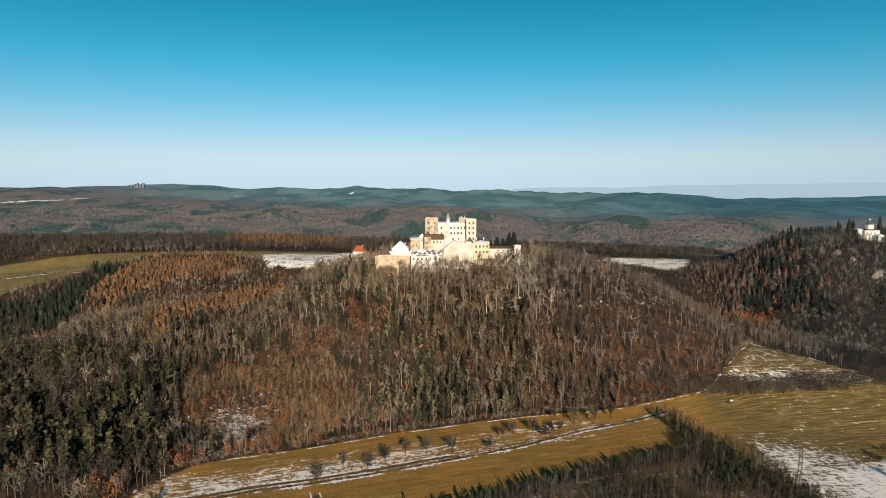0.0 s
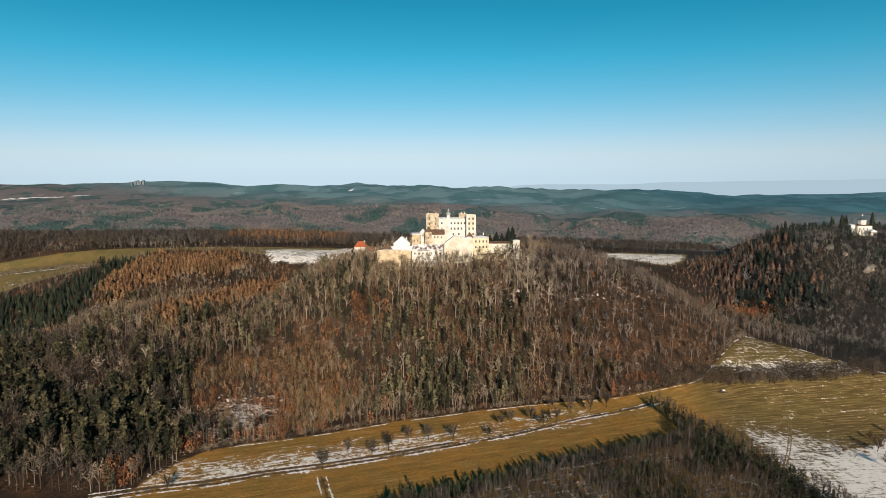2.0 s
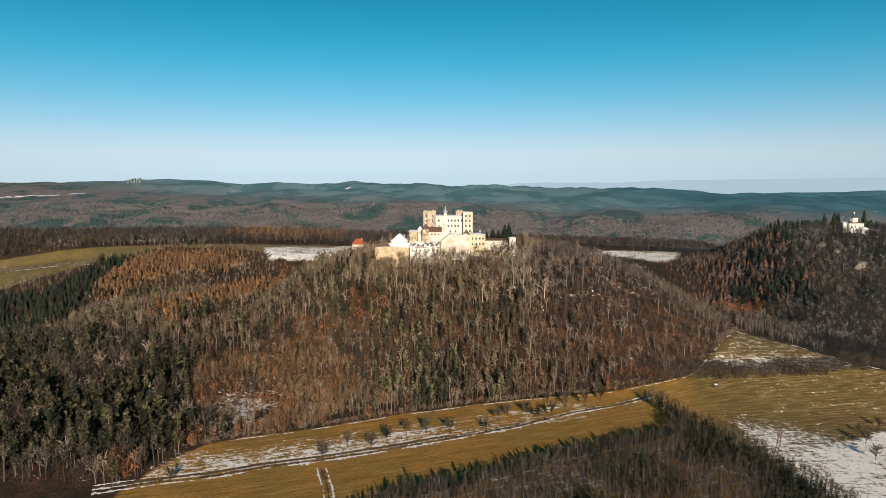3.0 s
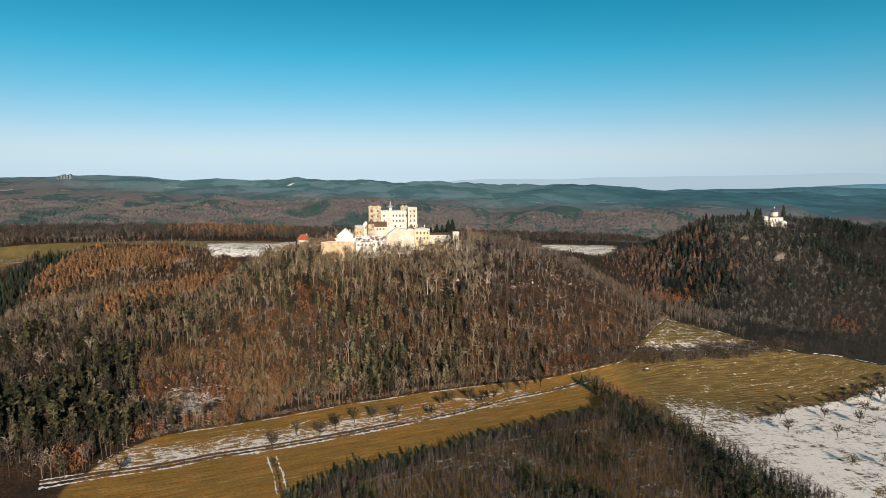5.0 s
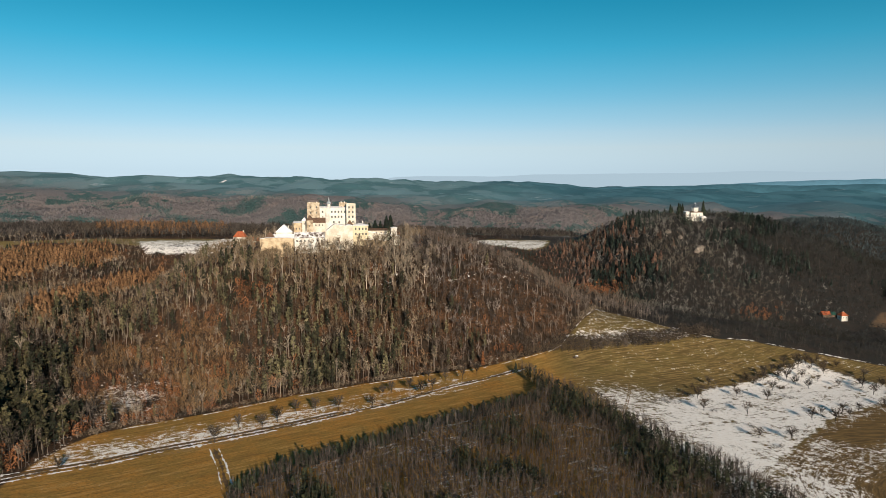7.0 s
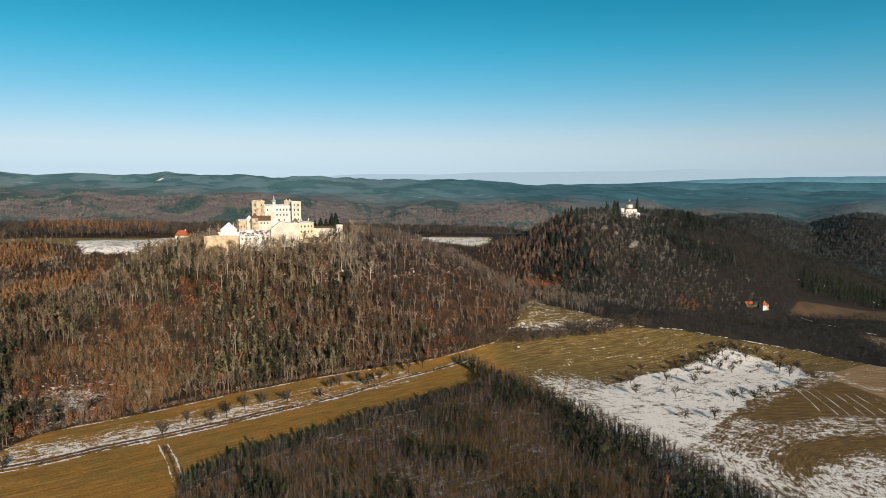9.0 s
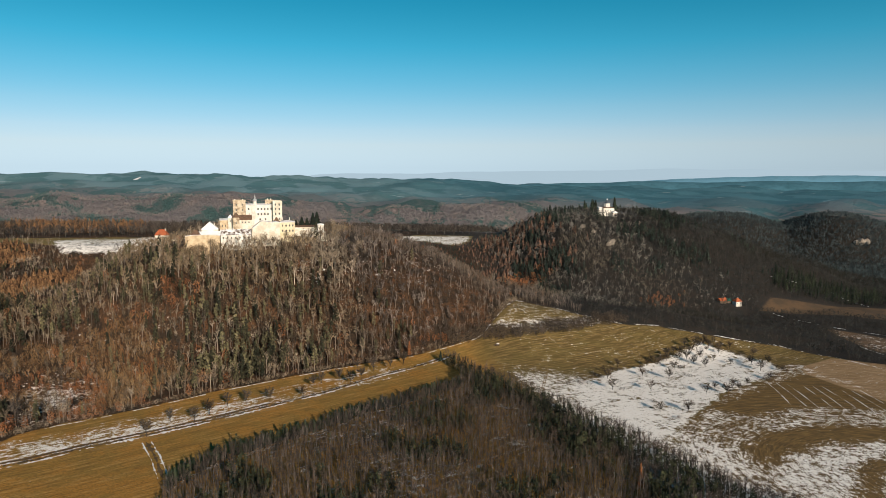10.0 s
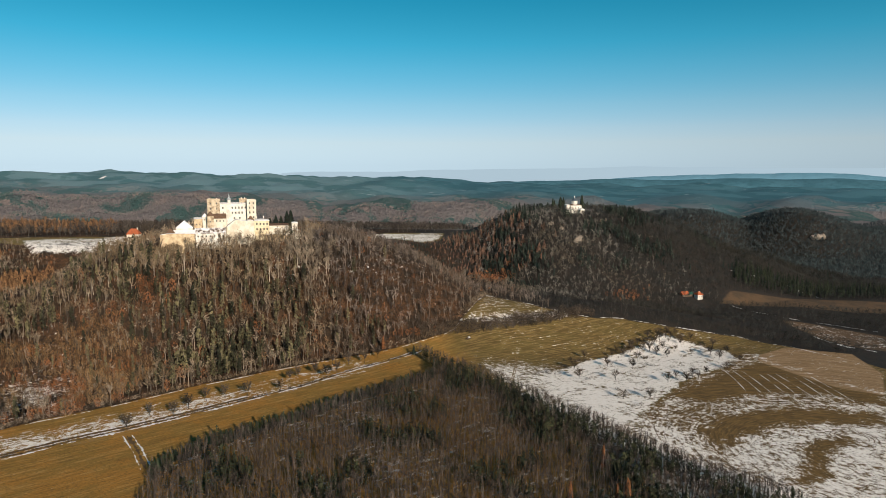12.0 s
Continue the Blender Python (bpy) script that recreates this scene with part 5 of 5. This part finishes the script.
M_TRACK = solid("bare_earth_track", (0.085, 0.054, 0.028), (0.145, 0.092, 0.045), 0.4, bump=0.3)
M_RUT = solid("worn_grass_rut", (0.24, 0.16, 0.075), (0.19, 0.125, 0.055), 0.3)
LANE = [(-190, 326), (-162, 340), (-134, 350), (-107, 363), (-78, 372), (-46, 384), (-30, 391), (6, 407), (48, 426), (96, 455), (148, 477), (163, 484)]
shift = lambda line, d: [(x - 0.38 * d, y + 0.92 * d) for x, y in line]
drape("lane", LANE[:8], 2.6, M_TRACK, "dark earth farm lane along the hill foot", "lane", 0.18)
drape("ditch", shift(LANE[2:], -5.0), 2.4, M_TRACK, "dark overgrown ditch with dead stalks", "ditch", 0.15, 0.5, 0.25, 3)
for k, (d, w, g, a, b) in enumerate(((2.8, 2.4, 0.25, 0, 8), (-2.5, 2.0, 0.2, 0, 6), (-7.4, 2.6, 0.22, 0, 12), (-3.0, 1.6, 0.35, 5, 12))):
    drape("snow_bank", shift(LANE[a:b], d), w, M_SNOW, "thin line of snow beside the lane", "snow", 0.22, 0.8, g, 10 + k, 0.9)
drape("snow_bank", [(283, 601), (303, 590), (335, 560), (375, 534), (415, 526), (470, 498), (524, 468), (554, 424), (568, 368)], 1.6, M_SNOW, "pale line of snow along the lower meadow edge", "snow", 0.22, 0.8, 0.5, 26, 1.8)
drape("snow_bank", [(706, 673), (754, 665), (790, 650), (792, 588)], 3.0, M_SNOW, "rags of snow along a valley track", "snow", 0.25, 0.8, 0.55, 27, 2.5)
drape("snow_bank", [(625, 585), (627, 556), (649, 517), (674, 486), (703, 439)], 2.6, M_SNOW, "rags of snow along a valley track", "snow", 0.25, 0.8, 0.5, 28, 2.5)
drape("snow_bank", [(614, 447), (611, 424), (611, 405), (622, 378)], 4.0, M_SNOW, "rags of snow along a valley track", "snow", 0.25, 0.8, 0.4, 29, 2.5)
FOOT = [(-152, 388), (-131, 401), (-111, 408), (-74, 424), (-33, 444), (25, 465), (63, 476), (108, 484), (153, 493), (200, 504), (214, 512)]
drape("snow_bank", FOOT, 1.5, M_SNOW, "broken line of snow along the wood edge", "snow", 0.22, 0.9, 0.5, 20, 0.9)
drape("snow_bank", [(214, 514), (246, 549), (270, 580), (281, 602)], 1.8, M_SNOW, "broken line of snow along the wood edge", "snow", 0.22, 0.7, 0.5, 21, 1.8)
drape("ditch", [(-71, 356), (-63, 330), (-56, 300)], 2.6, M_TRACK, "dark side ditch running down the meadow", "ditch", 0.15, 0.4, 0.1, 22)
for k, d in enumerate((-2.6, 2.8)):
    drape("snow_bank", [(-71 + d, 356), (-63 + d, 330), (-56 + d, 300)], 1.3, M_SNOW, "line of snow beside the side ditch", "snow", 0.22, 0.6, 0.2, 23 + k, 1.5)
for k, d in enumerate((0.0, 1.9)):
    drape("wheel_rut", [(205 + d, 372), (222 + d, 400), (236 + d, 425), (250 + d, 452)], 0.6, M_RUT, "worn wheel rut across the meadow", "rut", 0.12, 0.2, 0.0, 30 + k)
    drape("wheel_rut", shift(LANE[3:], -11.0 - d), 0.6, M_RUT, "worn wheel rut beside the ditch", "rut", 0.12, 0.3, 0.1, 33 + k)
# furrow ends holding snow on the ploughed land
for k in range(9):
    a, b = (428 + 7.5 * k, 378 - 6.0 * k + 4 * (k % 3)), (405 + 7.5 * k, 330 - 6.5 * k - 3 * (k % 2))
    drape("snow_furrow", [a, ((a[0] + b[0]) / 2 + 1, (a[1] + b[1]) / 2), b], 0.8, M_SNOW, "narrow snow-filled furrow in brown soil", "snow", 0.12, 0.5, 0.15, 40 + k, 1.6)
for k, r in enumerate((9.0, 12.0, 15.0)):
    ring = [(399 + r * math.cos(radians(a)), 224 + r * math.sin(radians(a))) for a in range(-70, 200, 15)]
    drape("turning_rut", ring, 0.7, M_TRACK, "curved tractor rut in the snow", "rut", 0.12, 0.2, 0.0, 60 + k)
drape("back_lane", [(-640, 735), (-540, 762), (-470, 775), (-415, 776)], 3.0, M_SNOW, "snow strip along a hedge in the far meadow", "snow", 0.3, 0.8, 0.3, 70, 3.0)


# ------------------------------------------------------------ the farthest hills
def far_range(name, label, reach, b0, b1, crest, mat, seed, rough=1.0):
    """A low range on the skyline between two bearings (degrees clockwise from +y)."""
    n = 90
    k = np.linspace(0, 1, n)
    a = np.radians(b0 + (b1 - b0) * k)
    top = crest[0] + (crest[1] - crest[0]) * np.sin(np.pi * k) ** 0.7 + rough * (7.0 * wobble(k * 900, k * 300, 60.0, seed) + 3.0 * wobble(k * 900, k * 300, 17.0, seed + 2))
    rows = []
    for r, f in ((reach - 260, 0.0), (reach - 120, 0.55), (reach, 1.0), (reach + 150, 0.5)):
        rows.append(np.stack([r * np.sin(a), r * np.cos(a), 60 + (top - 60) * f + 6 * f * wobble(k * 700, k * 500 + r, 40.0, seed + r)], 1))
    q = np.arange(n - 1)
    faces = np.concatenate([np.stack([q + m * n, q + m * n + 1, q + (m + 1) * n + 1, q + (m + 1) * n], 1) for m in range(3)])
    return tagged(new(name, mesh_of(name, np.concatenate(rows), faces, [mat], smooth=True)), label, "hills", kind="structure")


# aerial haze over the skyline ranges is put into these two base colours
M_BLUE = solid("hazy_blue_distance", (0.175, 0.385, 0.510), (0.145, 0.335, 0.45), 0.004, fine=5.0)
M_TEAL = solid("hazy_teal_distance", (0.075, 0.200, 0.255), (0.050, 0.150, 0.195), 0.008, fine=4.0)
# backdrop cloud: its brightness is emission on a black base, not sunlight
M_CLOUD, _, cloud_skin = material("glowing_cloud_bank", 1.0)
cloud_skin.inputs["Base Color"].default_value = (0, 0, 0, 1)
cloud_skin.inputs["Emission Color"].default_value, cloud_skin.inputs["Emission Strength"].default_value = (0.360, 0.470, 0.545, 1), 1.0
far_range("backdrop", "mountain range painted in pale haze blue on the skyline", 4650, 29, 64, (90, 188), M_BLUE, 2.0)
far_range("backdrop", "thin glowing lavender cloud bank low on the skyline", 4900, 6, 80, (186, 226), M_CLOUD, 9.0, 1.5)
far_range("backdrop", "low hills painted in pale haze blue on the skyline", 4450, 8, 92, (116, 143), M_TEAL, 5.0, 2.2)


# tall blocks of a far settlement on the western skyline, and snow strips on the far slopes
M_BLOCK = solid("grey_concrete", (0.17, 0.21, 0.23), (0.13, 0.165, 0.18), 0.05)
for k, (dx, w, h) in enumerate(((0, 11, 30), (19, 13, 34), (40, 10, 27), (60, 13, 32), (-24, 9, 22))):
    x, y = -1880 + dx, 4080 - 0.4 * dx
    z = float(height(x, y))
    building("tower_block", "grey tower block on the far western skyline", x, x + w, y, y + 11, z - 4, z + h, M_BLOCK, {"s": rows_of((2.5, 5.5), tuple(range(6, h, 4)), 1.6, 1.6)}, ("flat", 0.6, M_BLOCK, "flat roof"), group="far tower blocks")
drape("snow_strip", [(-2130, 3170), (-2012, 3340), (-1950, 3455)], 34.0, M_SNOW, "snowy field strip on a far slope", "snow", 2.5, 0.4, 0.1, 80, 20.0)
drape("snow_strip", [(-1940, 3470), (-1870, 3540)], 26.0, M_SNOW, "snowy field strip on a far slope", "snow", 2.5, 0.4, 0.1, 81, 20.0)
drape("snow_strip", [(-560, 4080), (-545, 4130)], 22.0, M_SNOW, "small snowy clearing on a far ridge", "snow", 2.5, 0.4, 0.0, 82, 15.0)


# ------------------------------------------------------------ single trees
def tree_thing(name, label, group, kind, mats, *args, **keys):
    """One tree as a thing: trunk with limbs, and crown."""
    bark, soft = kind(*args, **keys)
    top = root(name, (0, 0, -60), label, "tree", group)
    for tag, tri, mat, text in (("trunk", bark, mats[0], ""), ("crown", soft, mats[1], "")):
        v = np.array(tri, np.float32).reshape(-1, 3)
        ob = new(tag, mesh_of(tag, v, np.arange(len(v)).reshape(-1, 3), [mat], attrs={"tint": np.full(len(v), RNG.uniform(0.0, 0.45))}))
        ob.parent = top
    return top


def plant_out(forms, places, lo, hi, seed):
    """Set copies at the places; the first of each form is used up itself."""
    rng = np.random.default_rng(seed)
    used = set()
    for k, (x, y) in enumerate(places):
        f = forms[k % len(forms)]
        s = rng.uniform(lo, hi)
        m = pose(x, y, float(height(x, y)) - 0.05, 0, 0, rng.uniform(0, 360))
        if k < len(forms):
            f.matrix_basis = m @ Matrix.Diagonal((s, s, s, 1))
        else:
            c = copy_thing(f, m)
            c.scale = (s, s, s * rng.uniform(0.9, 1.1))


FRUIT = dict(tall=9.0, limbs=16, twigs=340, spread=3.0, twig_wide=0.20, clear=0.30, girth=0.22)
APPLE = dict(tall=7.4, limbs=18, twigs=330, spread=3.5, twig_wide=0.17, clear=0.22, girth=0.22)
alley = [tree_thing("fruit_tree", "bare spreading fruit tree beside the snowy lane", "fruit trees along the lane", bare_tree, (M_BARK_DARK, M_TWIG_GREY), **FRUIT) for _ in range(4)]
plant_out(alley, [(-152, 337), (-72, 366), (-60, 389), (-44, 383), (-35, 395), (-23, 409), (-10, 411), (6, 411), (31, 415), (40, 434), (48, 443), (63, 446), (70, 435), (80, 441), (94, 463), (108, 463), (123, 473), (81, 469)], 1.05, 1.5, 3)
orchard = [tree_thing("orchard_tree", "old bare orchard tree standing in snow", "orchard trees", bare_tree, (M_BARK_DARK, M_TWIG_GREY), **APPLE) for _ in range(4)]
plant_out(orchard, [(289, 413), (277, 384), (329, 420), (310, 379), (348, 408), (396, 458), (401, 454), (428, 473), (407, 433), (429, 449), (446, 462), (436, 433), (453, 426), (449, 409),
                    (436, 384), (354, 365), (371, 376), (370, 360), (388, 374), (387, 366), (405, 377), (285, 331), (308, 329), (372, 433), (402, 443), (461, 478), (467, 402),
                    (414, 465), (437, 470), (420, 458), (452, 470), (338, 436), (352, 447), (366, 450), (380, 456), (460, 436), (472, 425),
                    (398, 470), (409, 474), (418, 480), (426, 477), (434, 484), (441, 480), (449, 488), (456, 483), (445, 476), (364, 458), (386, 464), (299, 436), (320, 446), (466, 470), (474, 446)], 0.65, 1.45, 4)
lone = [tree_thing("spruce", "lone dark spruce beside the chapel", "spruces by the chapel", cone_tree, (M_BARK_DARK, M_SPRUCE), 26.0, 130, 5.0) for _ in range(2)]
plant_out(lone, [(520, 850), (526, 856), (514, 858), (560, 851), (532, 860), (565, 858), (508, 852)], 0.75, 1.05, 5)
castle_pine = [tree_thing("castle_spruce", "dark spruce growing behind the castle wing", "spruces behind the castle", cone_tree, (M_BARK_DARK, M_SPRUCE), 25.0, 150, 6.4) for _ in range(2)]
plant_out(castle_pine, [(54, 652), (60, 656), (66, 650), (48, 655), (38, 668), (71, 658)], 0.8, 1.1, 6)
yard = [tree_thing("yard_tree", "bare tree in the castle yard", "trees in the castle yard", bare_tree, (M_BARK, M_TWIG), 13.0, 14, 180, 3.6, 0.20, 0.3) for _ in range(2)]
plant_out(yard, [(14, 639), (10, 641), (-25, 624), (-29, 623.5), (-52, 616), (-34, 634), (-60, 628), (-54, 634), (-47, 636), (4, 613), (10, 612), (16, 613), (22, 614), (-20, 604), (-12, 604), (-4, 604), (30, 622), (36, 626)], 0.7, 1.1, 7)
golden = [tree_thing("golden_larch", "single rust-orange larch among darker trees", "rust-orange larches", cone_tree, (M_BARK, M_RUST), 17.0, 80, 2.8)]
plant_out(golden, [(133, 492), (190.6, 215), (149, 181), (172, 174), (181, 178), (176, 170)], 0.75, 1.0, 8)

snag = [tree_thing("dead_tree", "pale dead tree standing above dark wood", "", bare_tree, (M_BARK_PALE, M_BARK_PALE), tall=24.0, limbs=14, twigs=110, spread=3.6, twig_wide=0.22, clear=0.35, girth=0.42)]
plant_out(snag, [(560, 637)], 1.0, 1.05, 9)

# brambles and suckers between the orchard trees
p = scatter(235, 480, 285, 492, 3.4)
rim = inside(ORCHARD, *p.T)
p = p[(rim > -5) & (((rim < 5) & (p[:, 1] > 380) & (patch(p, 7.0, 4.0) > 0.05)) | (patch(p, 9.0, 14.0) > 0.78))]
stand("orchard_scrub", packed(leafy_bush, 6, 2.6, 40, 1.7, 0.16), [M_BARK_DARK, M_TWIG_GREY], p, RNG.uniform(0.4, 1.3, len(p)), "dark brambles and suckers between the orchard trees", "bushes")

# thicket dusted with snow above the meadow, and scrub along edges
p = np.concatenate([scatter(175, 385, 492, 552, 2.6)])
line = np.interp(p[:, 0], [178, 209, 252, 301, 370], [510, 505, 507, 519, 540])
p = p[(np.abs(p[:, 1] - line - 3) < 9.5 + 5 * patch(p, 14.0, 3.0)) & (np.hypot(p[:, 0] - 217, p[:, 1] - 489) > 6)]
stand("thicket", packed(leafy_bush, 6, 6.5, 70, 2.1, 0.22), [M_BARK_DARK, M_TWIG_GREY], p, RNG.uniform(0.6, 1.5, len(p)), "grey leafless thicket dusted with snow", "bushes")
p = scatter(-180, 300, 380, 640, 3.0)
foot = np.abs(inside(MEADOW, *p.T) + 3.0)
p = p[(foot < 3.5) & (p[:, 1] > 385) & (p[:, 0] < 292)]
stand("edge_scrub", packed(leafy_bush, 6, 3.6, 60, 1.7), [M_BARK, M_TWIG], p, RNG.uniform(0.5, 1.3, len(p)), "brown scrub along the wood edge", "bushes")
p = scatter(225, 275, 120, 300, 3.2)
p = p[np.abs(inside(WOOD, *p.T) + 4) < 5]
stand("sapling_belt", packed(bare_tree, 6, 11.0, 6, 50, 1.6, 0.09, 0.3), [M_BARK_DARK, M_TWIG_GREY], p, RNG.uniform(0.6, 1.2, len(p)), "thin bare saplings standing in the snow", "trees")
p = scatter(-170, 160, 330, 490, 1.5)
q = np.interp(p[:, 0], [a for a, b in LANE], [b for a, b in LANE])
p = p[np.abs(p[:, 1] - q + 6.2) < 0.9 + 0.9 * patch(p, 6.0, 8.0)]
stand("ditch_scrub", packed(leafy_bush, 5, 1.5, 30, 0.9, 0.12), [M_BARK_DARK, M_TWIG_GREY], p, RNG.uniform(0.5, 1.3, len(p)), "dark dead stalks and scrub along the ditch", "bushes")
p = scatter(-600, -410, 735, 800, 3.0)
p = p[np.abs(p[:, 1] - np.interp(p[:, 0], [-640, -540, -470, -415], [738, 765, 778, 779])) < 4]
stand("field_hedge", packed(leafy_bush, 5, 4.0, 50, 1.8), [M_BARK, M_TWIG], p, RNG.uniform(0.6, 1.3, len(p)), "bare hedge crossing the far meadow", "bushes")

# outcrops on the slopes
def boulder(x, y, r, seed):
    rng = np.random.default_rng(seed)
    bm = bmesh.new()
    bmesh.ops.create_icosphere(bm, subdivisions=3, radius=1.0)
    o = rng.uniform(0, 50, 3)
    for v in bm.verts:
        n = noise.noise(Vector(v.co) * 1.3 + Vector(o)) + 0.5 * noise.noise(Vector(v.co) * 3.1 + Vector(o))
        v.co = Vector((v.co.x, v.co.y, v.co.z * 1.1)) * (1 + 0.42 * n)
    me = bpy.data.meshes.new("rock_outcrop")
    bm.to_mesh(me), bm.free()
    me.materials.append(M_ROCK)
    ob = new("rock_outcrop", me)
    ob.matrix_world = pose(x, y, float(height(x, y)) + 0.25 * r, 0, 0, rng.uniform(0, 360)) @ Matrix.Diagonal((r * 1.2, r, r * 0.9, 1))
    return tagged(ob, "pale sandstone outcrop rising from the wooded slope", "rock", "rock outcrops")


for k, (x, y, r) in enumerate(((489, 741, 4.2), (483, 737, 3.4), (495, 745, 3.0), (470, 788, 3.5), (478, 770, 3.0), (560, 790, 3.5), (568, 792, 2.8), (1150, 915, 7.0), (1160, 912, 6.0), (1142, 918, 5.0), (92, 640, 3.5), (86, 634, 2.6), (100, 632, 2.4))):
    boulder(x, y, r, k)

# white-topped trailer left at the meadow's edge
gz = float(height(217, 489))
trailer = root("trailer", (217, 489, gz), "small white-topped farm trailer parked on the meadow", "trailer", turn=25)
part("body", bm_box(-2.4, 2.4, -1.1, 1.1, 0.9, 1.5, bevel=0.08), M_TIMBER, trailer, "dark timber bed")
part("cover", bm_box(0.2, 2.4, -1.0, 1.0, 1.51, 2.4, bevel=0.25), M_SNOW, trailer, "white tarpaulin cover")
part("drawbar", bm_box(-4.2, -2.4, -0.08, 0.08, 0.8, 0.95), M_TIMBER, trailer)
for x in (-1.4, 1.4):
    for y in (-1.15, 1.15):
        w = part("wheel", bm_lathe([(0.42, -0.12), (0.5, -0.08), (0.5, 0.08), (0.42, 0.12)], 12), M_GLASS, trailer, "black rubber wheel", at=(x, y, 0.5))
        w.rotation_euler = (radians(90), 0, 0)
